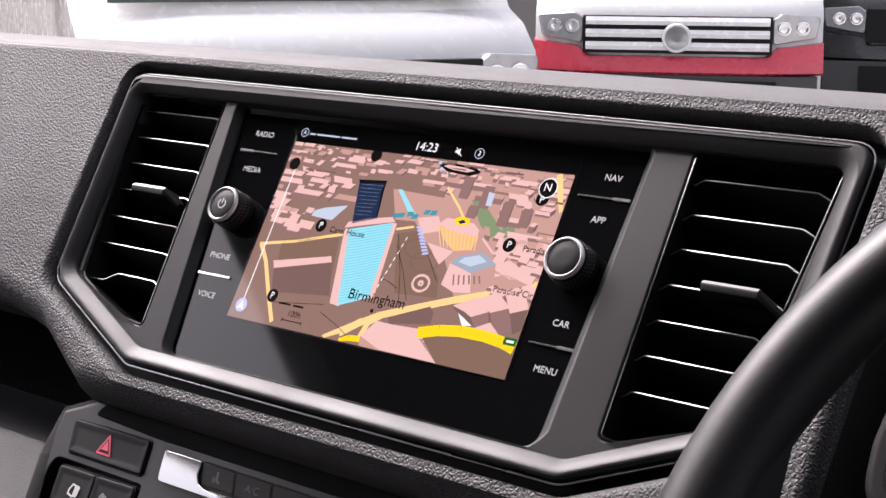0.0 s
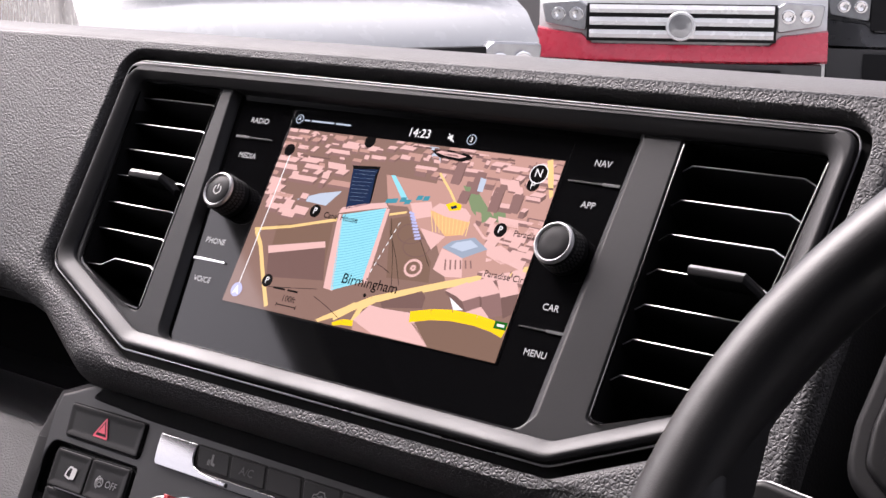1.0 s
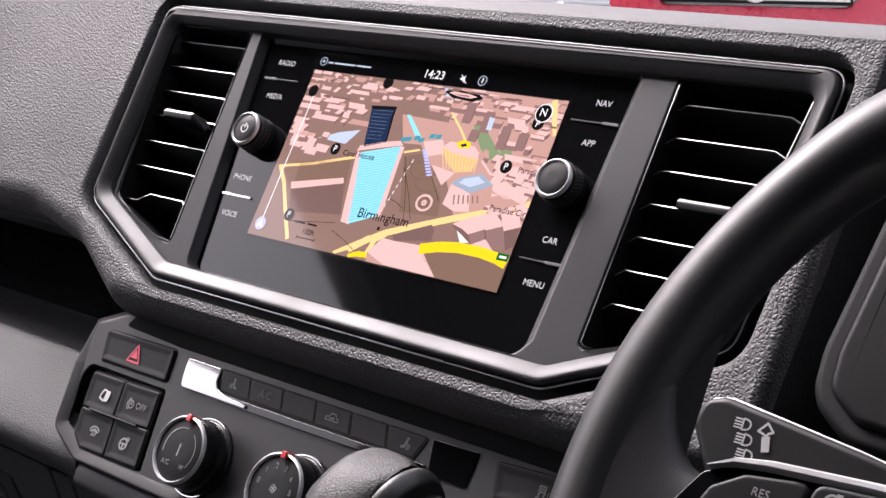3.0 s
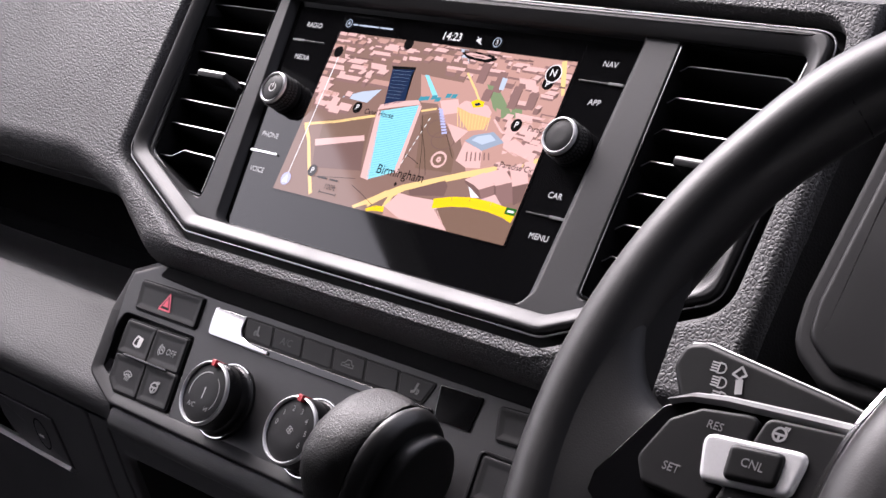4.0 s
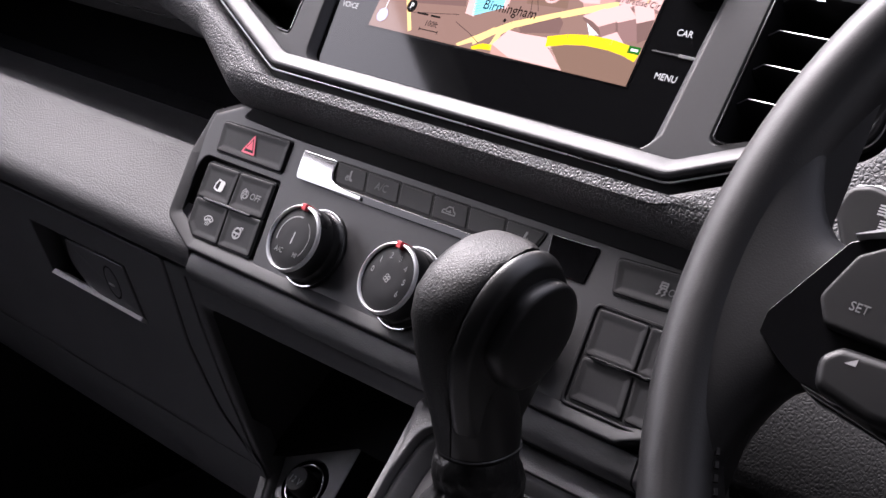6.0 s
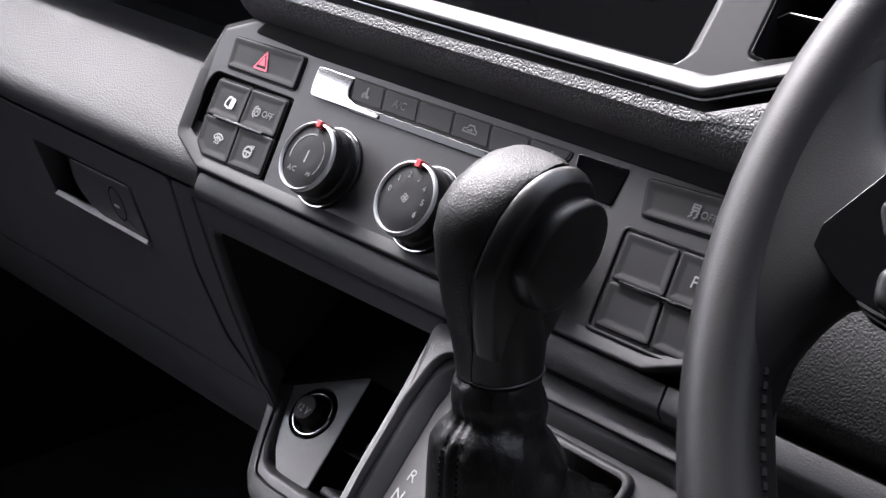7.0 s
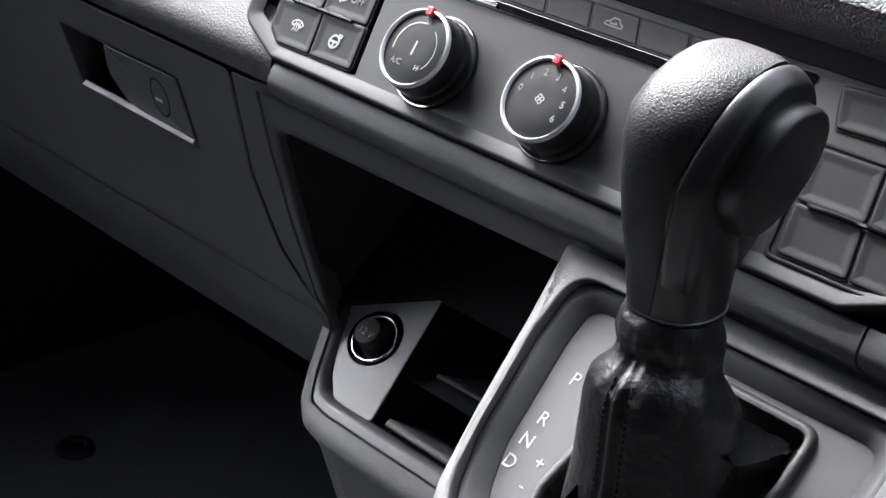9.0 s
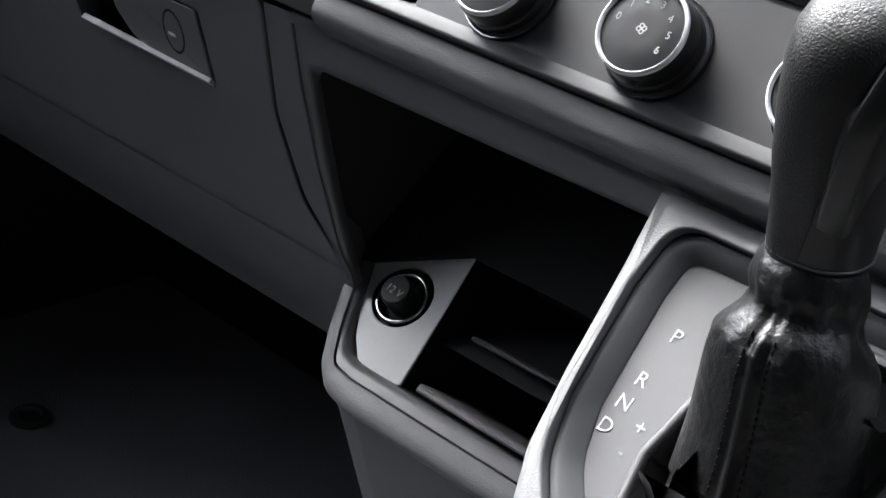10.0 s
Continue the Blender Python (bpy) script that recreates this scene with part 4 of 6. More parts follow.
m_poly("canal", [(0.0445, 0.0850), (0.0480, 0.0845), (0.0482, 0.0780), (0.0450, 0.0780)], 9)
for c in ((0.016, 0.052), (0.022, 0.046)):
    m_line("brown", [(c[0] + 0.010 * math.cos(a * math.pi / 9) * 0.8, c[1] + 0.005 * math.sin(a * math.pi / 9)) for a in range(19)], 0.0005, 4)
m_line("pale", [(-0.0842, 0.0404), (-0.0601, 0.0452), (-0.0323, 0.0528)], 0.0016)
m_line("pale", [(-0.0011, 0.0598), (0.0088, 0.0624)], 0.0012)
m_line("pale", [(-0.0827, 0.0400), (-0.0756, 0.0321), (-0.0668, 0.0179), (-0.0563, 0.0020)], 0.0024)
m_line("pale", [(-0.0210, -0.0005), (-0.0077, 0.0077), (0.0074, 0.0164), (0.0278, 0.0240), (0.0459, 0.0306), (0.0672, 0.0376), (0.0876, 0.0447)], 0.0036)
m_line("pale", [(-0.012, 0.004), (-0.001, 0.012)], 0.0040)
m_line("pale", [(0.020, 0.0845), (0.030, 0.076), (0.036, 0.070)], 0.0012, 9)
m_line("pale", [(0.079, 0.098), (0.083, 0.088), (X1, 0.080)], 0.0030, 9)
m_line("pink", [(0.050, 0.062), (0.058, 0.056), (0.075, 0.055)], 0.0012, 9)
m_line("yellow", [(-0.0108, -0.0001), (-0.0053, 0.0027), (0.0018, 0.0033)], 0.0030, 3)
m_line("pale", [(0.0004, 0.0025), (0.0028, 0.0119), (0.0094, 0.0167)], 0.0030, 3)
m_line("yellow", [(0.0330, 0.0122), (0.0442, 0.0153), (0.0557, 0.0170), (0.0696, 0.0171), (0.0798, 0.0160), (0.0866, 0.0142)], 0.0054, 12)
for a, b in (((0.001, 0.058), (0.017, 0.022)), ((0.003, 0.052), (0.020, 0.026)), ((0.046, 0.0), (0.050, 0.013)), ((0.012, 0.060), (0.033, 0.038)), ((0.0, 0.035), (0.012, 0.031)), ((-0.060, 0.012), (-0.028, 0.016)), ((-0.028, 0.012), (-0.008, 0.004))):
    m_line("black", [a, ((a[0] + b[0]) / 2 + .001, (a[1] + b[1]) / 2), b], 0.00028, 4)
for k in range(9):
    u, v = -0.0005 + 0.0009 * k, 0.026 + 0.0036 * k
    m_line("white", [(u, v), (u + 0.0005, v + 0.0020)], 0.0005, 4)
for r in (0.0040, 0.0010):
    m_line("pink", [(0.0246 + r * 1.2 * math.cos(a * math.pi / 8), 0.0356 + r * math.sin(a * math.pi / 8)) for a in range(17)], 0.0013, 5)
# the tall landmarks
m_poly("pink", [(-0.0326, 0.0558), (-0.0295, 0.0559), (-0.0180, 0.0166), (-0.0244, 0.0173)], 7)
m_poly("cyan", [(-0.0300, 0.0558), (-0.0042, 0.0627), (-0.0023, 0.0238), (-0.0195, 0.0167)], 7)
for k in range(26):
    f = k / 26
    a, b = Vector((-0.0297, 0.0547)), Vector((-0.0041, 0.0616))
    c, d = Vector((-0.0194, 0.0174)), Vector((-0.0023, 0.0244))
    m_line("cyan2", [a + (c - a) * f, (a + (c - a) * f) * 0.7 + (b + (d - b) * f) * 0.3 + Vector((0, -0.0004)), b + (d - b) * f], 0.0003, 8)
m_poly("pink", [(-0.0042, 0.0627), (-0.0019, 0.0626), (0.0007, 0.0237), (-0.0023, 0.0238)], 7)
m_poly("pink", [(-0.0328, 0.0562), (-0.0319, 0.0594), (-0.0206, 0.0628), (-0.0059, 0.0655), (-0.0031, 0.0632), (-0.0192, 0.0596)], 8)
m_poly("navy", [(-0.0346, 0.0818), (-0.0179, 0.0831), (-0.0152, 0.0635), (-0.0293, 0.0590)], 8)
m_poly("black", [(-0.0355, 0.0823), (-0.0174, 0.0836), (-0.0174, 0.0820), (-0.0340, 0.0805)], 9)
m_poly("black", [(-0.0174, 0.0836), (-0.0172, 0.0790), (-0.0151, 0.0649), (-0.0156, 0.0635), (-0.0187, 0.0788)], 9)
for k in range(9):
    m_line("grey", [(-0.0330 + 0.0004 * k, 0.0800 - 0.0020 * k), (-0.0190 - 0.0001 * k, 0.0806 - 0.0020 * k)], 0.0001, 9)
m_poly("cyan", [(-0.0090, 0.0800), (-0.0062, 0.0802), (0.0068, 0.0690), (0.0030, 0.0685)], 6)
for u, v in ((-0.0065, 0.0650), (-0.0030, 0.0656), (0.0020, 0.0668), (0.0052, 0.0660), (0.0115, 0.0690), (0.0155, 0.0692)):
    m_poly("teal", [(u, v), (u + .0035, v + .0006), (u + .004, v + .003), (u + .0005, v + .0026)], 7)
m_poly("tan", [(0.0073, 0.0659), (0.0241, 0.0672), (0.0363, 0.0535), (0.0301, 0.0480), (0.0180, 0.0563)], 5)
m_poly("pink", [(0.0090, 0.0671), (0.0209, 0.0696), (0.0238, 0.0654), (0.0241, 0.0621), (0.0149, 0.0595)], 6)
for k in range(9):
    m_line("lilac", [(0.0105 + .0011 * k, 0.0626 - .0016 * k), (0.0139 + .0011 * k, 0.0618 - .0014 * k)], 0.0012, 7)
m_poly("pink", [(0.0204, 0.0557), (0.0363, 0.0535), (0.0310, 0.0460), (0.0261, 0.0501)], 6)
m_poly("orange", [(0.0224, 0.0652), (0.0472, 0.0631), (0.0461, 0.0558), (0.0362, 0.0536), (0.0280, 0.0590)], 7)
for k in range(11):
    f = k / 10
    a, b = Vector((0.0231, 0.0645)), Vector((0.0469, 0.0627))
    m_line("pale", [a + (b - a) * f, a + (b - a) * f + Vector((0.0052 - 0.0045 * f, -0.0098 + 0.0024 * f))], 0.0004, 8)
m_poly("pink", [(0.0222, 0.0655), (0.0264, 0.0694), (0.0424, 0.0686), (0.0466, 0.0655), (0.0467, 0.0623), (0.0322, 0.0632)], 9)
m_poly("yellow", [(0.0301, 0.0691), (0.0341, 0.0711), (0.0392, 0.0703), (0.0396, 0.0675), (0.0334, 0.0663)], 10)
m_poly("navy", [(0.0331, 0.0684), (0.0362, 0.0696), (0.0376, 0.0683), (0.0347, 0.0672)], 11)
m_poly("pink", [(0.0362, 0.0368), (0.0370, 0.0476), (0.0503, 0.0447), (0.0537, 0.0354), (0.0444, 0.0342)], 7)
m_poly("tan", [(0.0503, 0.0447), (0.0619, 0.0507), (0.0648, 0.0410), (0.0537, 0.0354)], 7)
for k in range(6):
    m_line("side", [(0.043 + .0028 * k, 0.0375 + .0006 * k), (0.0413 + .0028 * k, 0.0426 + .0003 * k)], 0.0009, 8)
m_poly("grey", [(0.0369, 0.0480), (0.0411, 0.0518), (0.0530, 0.0554), (0.0623, 0.0508), (0.0503, 0.0445)], 9)
m_poly("canal", [(0.0413, 0.0490), (0.0437, 0.0515), (0.0516, 0.0538), (0.0567, 0.0513), (0.0490, 0.0477)], 10)
m_poly("black", [(0.010, 0.0955), (0.016, 0.0925), (0.030, 0.0915), (0.036, 0.0940), (0.032, 0.0962), (0.016, 0.0972)], 6)
m_poly("pink", [(0.013, 0.0950), (0.019, 0.0937), (0.028, 0.0932), (0.032, 0.0945), (0.026, 0.0955), (0.016, 0.0960)], 7)
m_poly("side", [(0.016, 0.0946), (0.021, 0.0940), (0.028, 0.0938), (0.026, 0.0948)], 8)
m_line("white", [(-0.0800, 0.0870), (-0.0800, 0.0085)], 0.0006, 10)
for u, v in ((-0.0481, 0.0553), (0.0656, 0.0609), (-0.0618, 0.0150), (0.0745, 0.0850), (-0.0815, 0.0860), (-0.030, 0.0962)):
    m_poly("black", circle((u, v), 0.0035, 20), 14)
m_poly("white", circle((0.0756, 0.0905), 0.0050, 24), 15)
m_poly("black", circle((0.0756, 0.0905), 0.0045, 24), 16)
m_poly("lilac", circle((-0.0800, 0.0070), 0.0038, 20), 14)
m_poly("white", [(-0.0800, 0.0096), (-0.0822, 0.0045), (-0.0800, 0.0057), (-0.0778, 0.0045)], 16)
m_line("black", [(-0.0500, 0.0042), (-0.0370, 0.0042)], 0.0005, 14)
m_poly("black", circle((0.0026, 0.0178), 0.0010, 10), 14)
m_poly("sign", [(0.0800, 0.0152), (0.0868, 0.0152), (0.0868, 0.0188), (0.0800, 0.0188)], 14)
m_poly("white", [(0.0815, 0.0164), (0.0855, 0.0164), (0.0855, 0.0176), (0.0815, 0.0176)], 15)
m_line("black", [(-0.0500, 0.0032), (-0.0500, 0.0052)], 0.0005, 14)
m_line("black", [(-0.0370, 0.0032), (-0.0370, 0.0052)], 0.0005, 14)
# unreadable and private names as plain bars
for u, v, words in ((-0.0725, 0.0840, (.0050, .0140)), (-0.0560, 0.0122, (.0080, .0070)), (-0.0020, 0.0965, (.006, .004, .008)), (0.0250, 0.0962, (.004, .008)), (0.0500, 0.0955, (.010,)), (0.0820, 0.0840, (.004,))):
    for w in words:
        m_poly("brown" if v > 0.08 else "black", [(u, v - .0005), (u + w, v - .0005), (u + w, v + .0005), (u, v + .0005)], 13)
        u += w + 0.0018
for (key, lvl), b in layers.items():
    tagged(part("map_area", b, MAPM[key], disp), kind="stuff")
text("Birmingham", 0.0074, 0.0030, -0.0009, 0.0238, MAPM["black"], disp)
text("Canal House", 0.0044, -0.0300, -0.0009, 0.0540, MAPM["black"], disp)
text("Paradise Cir", 0.0044, 0.0762, -0.0009, 0.0393, MAPM["black"], disp)
text("Paradis", 0.0042, 0.0795, -0.0009, 0.0603, MAPM["black"], disp)
text("100ft", 0.0044, -0.0432, -0.0009, 0.0078, MAPM["black"], disp)
for u, v in ((-0.0481, 0.0553), (0.0656, 0.0609), (-0.0618, 0.0150), (0.0745, 0.0845)):
    text("P", 0.0048, u, -0.0009, v, MAPM["white"], disp)
text("N", 0.0056, 0.0756, -0.0010, 0.0907, MAPM["white"], disp)
text("14:23", 0.0066, -0.0012, -0.0006, 0.1036, MAPM["white"], disp, "clock")
bmx = bmesh.new()
stroke(circle((-0.0830, 0.1040), 0.0024, 18) + [(-0.0806, 0.1040)], 0.0004, -0.0006, bmx)
flat([(-0.0830, 0.1056), (-0.0842, 0.1030), (-0.0830, 0.1036), (-0.0818, 0.1030)], -0.0006, bmx)
for u0, u1 in ((-0.0790, -0.0756), (-0.0740, -0.0585), (-0.0569, -0.0470)):
    stroke([(u0, 0.1036), (u1, 0.1036)], 0.0009, -0.0006, bmx)
stroke(circle((0.0312, 0.1035), 0.0026, 18) + [(0.0338, 0.1035)], 0.0004, -0.0006, bmx)
tagged(part("status_line", bmx, MAPM["canal"], disp), kind="stuff")
icon("speaker", (0.0190, 0.1032), 0.0042, -0.0006, MAPM["white"], disp)
text("3", 0.0036, 0.0312, -0.0006, 0.1035, MAPM["white"], disp)


# ---- air vents ----
def vent(outline, us, mirror, label):
    v = thing("air_vent", label, "air vent", (sum(us) / 2, 0.0, 0.05), group="centre air vents")
    o = outline
    bm = bmesh.new()
    rings(bm, [[(a, -0.0050, b) for a, b in offs(o, 0.0004)], [(a, 0.05, b) for a, b in offs(o, 0.002)]], False, True)
    part("duct", bm, DARK, v, "black duct")
    part("edge_line", tube([(a, -0.0046, b) for a, b in offs(o, 0.0008)], 0.00032, 6, True), BEAD, v, "fine bright edge")
    return v


def blade(v, pts, tab=None):
    """A thin slat whose front edge follows pts (u, v) with a bright bead."""
    bm = bmesh.new()
    th = 0.0011
    f = [[(a, 0.0012, b + th), (a, 0.0002, b), (a, 0.0012, b - th), (a, 0.030, b - 0.008 - th), (a, 0.030, b - 0.008 + th)] for a, b in pts]
    rings(bm, f)
    s = part("slat", bm, DARK, v)
    part("bead", tube([(a, 0.0003, b + 0.0003) for a, b in pts], 0.00036, 6), BEAD, s, "bright front edge")
    return s


vl = vent(VENT_L, (-0.2125, -0.14), 1, "black vertical air vent with seven slats beside the display")
vr = vent(VENT_R, (0.145, 0.2125), 1, "black vertical air vent with seven slats near the steering wheel")


def span(outline, v):
    """Where the outline is cut at the height v."""
    xs = []
    for a, b in zip(outline, outline[1:] + outline[:1]):
        if (a[1] - v) * (b[1] - v) < 0:
            xs.append(a[0] + (b[0] - a[0]) * (v - a[1]) / (b[1] - a[1]))
    return min(xs), max(xs)


for vent_ob, outline, tops in ((vl, VENT_L, (0.1060, 0.0896, 0.0735, 0.0574, 0.0408, 0.0248, 0.0088)), (vr, VENT_R, (0.1032, 0.0870, 0.0710, 0.0548, 0.0388, 0.0230, 0.0070))):
    for i, tv in enumerate(tops):
        a, b = span(outline, tv)
        a, b = a + 0.001, b - 0.001
        pts = [(a, tv - 0.0002), (a + 0.004, tv), (b - 0.008, tv), (b, tv - 0.0028)] if outline is VENT_L else [(a, tv - 0.0030), (a + 0.004, tv), (b - 0.009, tv), (b, tv - 0.0042)]
        if i == 6 and outline is VENT_L:
            pts = [(a, tv - 0.0055), (a + 0.012, tv - 0.005), (a + 0.021, tv), (b - 0.009, tv), (b, tv - 0.0042)]
        s = blade(vent_ob, pts)
        if i == 3:
            c = (-0.1690, 0.0570) if outline is VENT_L else (0.1830, 0.0545)
            w = 0.0135
            tabp = rpoly([(-0.0115, 0.0), (-0.0100, 0.0018), (0.0, 0.0022), (0.004, -0.0015), (0.004, -0.0026), (-0.0110, -0.0026)], 0.0006, 2)
            bm = bar([(n_, c[1] + v_) for n_, v_ in tabp], c[0] - w, c[0] + w * 0.85)
            t = part("tab", bm, BUTTON, s, "sliding tab")
            bm = bar([(n_ - .0002, c[1] + v_) for n_, v_ in ((-0.0112, 0.0004), (-0.0100, 0.0019), (-0.0085, 0.0021), (-0.0085, 0.0015))], c[0] - w, c[0] + w * 0.85)
            part("tab_edge", bm, BEAD, s, "bright tab edge")
            bm = bmesh.new()
            rings(bm, [[(c[0] + w * .85, n_, c[1] + v_) for n_, v_ in tabp], [(c[0] + w * .85 + 0.008, n_ * 0.35, c[1] + v_ * .8 - 0.005) for n_, v_ in tabp]])
            part("tab_end", bm, BUTTON, s)

# ---- centre console ----
console = thing("centre_console", "dark grey console with a silver tray and gear selector panel", "console", (0, 0.1, -0.27))
G_OUT = rpoly([(0.0285, -0.1640), (0.0345, -0.1973), (0.0405, -0.2389), (0.0462, -0.2689), (0.0545, -0.2880), (0.0750, -0.3150), (0.2050, -0.3150), (0.2050, -0.1640)],
              [0.003, 0, 0.02, 0.03, 0.02, 0.02, 0, 0], 6)
G_OUT = G_OUT[::-1] if area(G_OUT) < 0 else G_OUT
G_RAW = [(0.0430, -0.1735), (0.0424, -0.2010), (0.0475, -0.2474), (0.0550, -0.2690), (0.0720, -0.2900), (0.1900, -0.2900), (0.1900, -0.1735)]
G_IN = rpoly(G_RAW, [0.014, 0.01, 0.03, 0.03, 0.02, 0.014, 0.014], 8)
G_IN = G_IN[::-1] if area(G_IN) < 0 else G_IN
part("selector_surround", shear(plate(G_OUT, [G_IN], -0.0115, 0.17, (0.0062, 0.0062), (0.0012, 0.0012), 6, 0.02), GEAR), RIDGE, console, "rounded grained ridge round the selector", 60)
part("selector_bevel", shear(plate(offs(G_IN, 0.0006), [rpoly(offs(G_RAW, 0.0098), [0.007, 0.01, 0.03, 0.03, 0.015, 0.008, 0.008], 8)], -0.0066, 0.006, (0.0006, 0.0006), (0.0070, 0.0064), 4, slope="bezel"), GEAR), SELECT, console, "satin sloping border", 80)
gf_out = rpoly([(0.0830, -0.2270), (0.0790, -0.2520), (0.0840, -0.2800), (0.1480, -0.2800), (0.1600, -0.2100), (0.1600, -0.1860), (0.0960, -0.1850)], 0.008, 5)
gf_out = gf_out[::-1] if area(gf_out) < 0 else gf_out
sel = part("selector_panel", shear(plate(offs(G_IN, 0.0010), [offs(gf_out, 0.0020)], 0.0, 0.012, (0.0002, 0.0002), (0.0004, 0.0004), 1), GEAR), SELECT, console, "satin grey selector panel")
for s, u, v in (("P", 0.0650, -0.2115), ("R", 0.0638, -0.2303), ("N", 0.0633, -0.2402), ("D", 0.0626, -0.2501), ("+", 0.0738, -0.2452), ("-", 0.0733, -0.2552)):
    text(s, 0.0078, u, -0.0003, v, INK, sel, plane=GEAR)

T_OUT = rpoly([(-0.1905, -0.2350), (-0.1800, -0.2600), (-0.1690, -0.2850), (-0.1600, -0.3010), (-0.1480, -0.3115), (-0.1300, -0.3150), (0.0500, -0.3160), (0.0500, -0.1700), (-0.1905, -0.1700)], [0, 0, 0.02, 0.02, 0.02, 0.02, 0, 0, 0], 6)
T_OUT = T_OUT[::-1] if area(T_OUT) < 0 else T_OUT
T_RIM = rpoly([(-0.1845, -0.2350), (-0.1780, -0.2500), (-0.1600, -0.2835), (-0.1490, -0.2972), (-0.1350, -0.2995), (0.0480, -0.2998), (0.0480, -0.1720), (-0.1845, -0.1720)], [0, 0, 0.01, 0.01, 0.01, 0, 0, 0], 6)
T_RIM = T_RIM[::-1] if area(T_RIM) < 0 else T_RIM
T_IN = rpoly([(-0.1745, -0.2350), (-0.1668, -0.2510), (-0.1548, -0.2785), (-0.1470, -0.2885), (-0.1380, -0.2905), (0.0460, -0.2900), (0.0460, -0.1740), (-0.1790, -0.1740)], [0, 0, 0.01, 0.008, 0.008, 0, 0, 0], 6)
T_IN = T_IN[::-1] if area(T_IN) < 0 else T_IN
part("console_body", shear(plate(T_OUT, [T_RIM], -0.0035, 0.19, (0.0105, 0.0100), (0.0010, 0.0012), 7), TRAY), RIDGE, console, "grained rounded console edge", 60)
part("tray_border", shear(plate(offs(T_RIM, 0.0006), [T_IN], -0.0022, 0.02, (0.0006, 0.0006), (0.0040, 0.0045), 4), TRAY), GREYTRIM, console, "satin grey tray border", 60)
SOCK = (-0.1434, -0.2512)
S_OUT = rpoly([(-0.1770, -0.2350), (-0.1715, -0.2505), (-0.1520, -0.2805), (-0.1420, -0.2900), (-0.1330, -0.2910), (-0.1115, -0.2905), (-0.1210, -0.2190), (-0.1240, -0.1760), (-0.1770, -0.1760)], [0, 0.004, 0.01, 0.006, 0.004, 0.003, 0.004, 0, 0], 4)
S_OUT = S_OUT[::-1] if area(S_OUT) < 0 else S_OUT
part("silver_tray", shear(plate(S_OUT, [circle(SOCK, 0.0166, 40)], 0.0022, 0.012, (0.0008, 0.0008), (0.0010, 0.0014), 4), TRAY), TRAYGREY, console, "satin silver tray plate")
# pocket beside the plate, its shade put into the colour
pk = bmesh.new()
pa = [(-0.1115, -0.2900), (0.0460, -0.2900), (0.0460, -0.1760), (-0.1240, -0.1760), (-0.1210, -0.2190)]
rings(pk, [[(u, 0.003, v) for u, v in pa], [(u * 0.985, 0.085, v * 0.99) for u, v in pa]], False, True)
part("pocket", shear(pk, TRAY), SHADEBLACK, console, "deep pocket, blackened for its shade", 30)
part("pocket_rib", shear(prism(rpoly([(-0.0990, -0.2505), (-0.0990, -0.2535), (0.02, -0.2518), (0.02, -0.2488)], 0.001), 0.008, 0.058, 0.0012), TRAY), PLASTIC, console, "low rib across the pocket")
part("pocket_sill", shear(prism(rpoly([(-0.1050, -0.2835), (-0.1050, -0.2885), (0.04, -0.2885), (0.04, -0.2835)], 0.0015), 0.004, 0.058, 0.0018), TRAY), GREYTRIM, console, "rounded grey sill")
# black sheet laid over the rear of the tray to draw the hollow's shade
part("hollow_shade", shear(prism(rpoly([(-0.1900, -0.2340), (-0.1765, -0.2460), (-0.1225, -0.2165), (0.0400, -0.2165), (0.0400, -0.1600), (-0.1900, -0.1600)], 0.001), -0.0045, 0.004, 0.0006), TRAY), SHADEBLACK, console, "black sheet drawn for shade over the tray's rear")
# lower body down towards the floor
lb = bmesh.new()
l0 = [(u, 0.010 + 0.28 * (v + 0.25) + 0.158, v) for u, v in offs(T_OUT, 0.0015)]
l1 = [(u * 0.92 + 0.004, n + 0.06, v - 0.055) for u, n, v in l0]
l2 = [(u * 0.74 + 0.01, n + 0.26, v - 0.26) for u, n, v in l0]
rings(lb, [l0, l1, l2], False, True)
part("lower_body", lb, LOWGREY, console, "plain lower console body", 60)

sock = thing("power_socket", "black twelve volt power socket with a bright ring", "power socket", (SOCK[0], 0.158, SOCK[1]))


TAX = Vector((0, -1, 0.28)).normalized()
SC = Vector((SOCK[0], TRAY[0] + TRAY[1] * (SOCK[1] - TRAY[2]), SOCK[1]))
part("barrel", lathe([(0.0166, -0.0015), (0.0160, -0.004), (0.0148, -0.011), (0.0140, -0.018), (0.004, -0.018)], SC, TAX, 48, close=False), DARK, sock, "dark barrel")
part("bright_ring", lathe([(0.0138 + 0.0013 * math.cos(q * math.pi / 5), -0.0026 + 0.0013 * math.sin(q * math.pi / 5)) for q in range(10)], SC, TAX, 64, hoop=True), CHROME, sock, "bright chrome ring")
part("inner_cover", lathe([(0.0122, -0.014), (0.0122, -0.0085), (0.0110, -0.0070), (0.002, -0.0062)], SC, TAX, 40), DARK, sock, "black lid")
kc = SC
plug = part("grip_button", lathe([(0.0086, -0.010), (0.0088, 0.0044), (0.0085, 0.0062), (0.0076, 0.0072), (0.002, 0.0074)], kc, TAX, 32), BUTTON, sock, "round black lid grip")
kp = kc + TAX * 0.0082
text("12 V", 0.0058, kp.x + 0.0010, kp.y - 0.0004 - TRAY[0] - TRAY[1] * (kp.z - TRAY[2]), kp.z - 0.0012, INK, plug, plane=TRAY, turn=-4)

# ---- gear selector ----
LB = Matrix.Translation((0.1145, -0.1130, -0.0110))
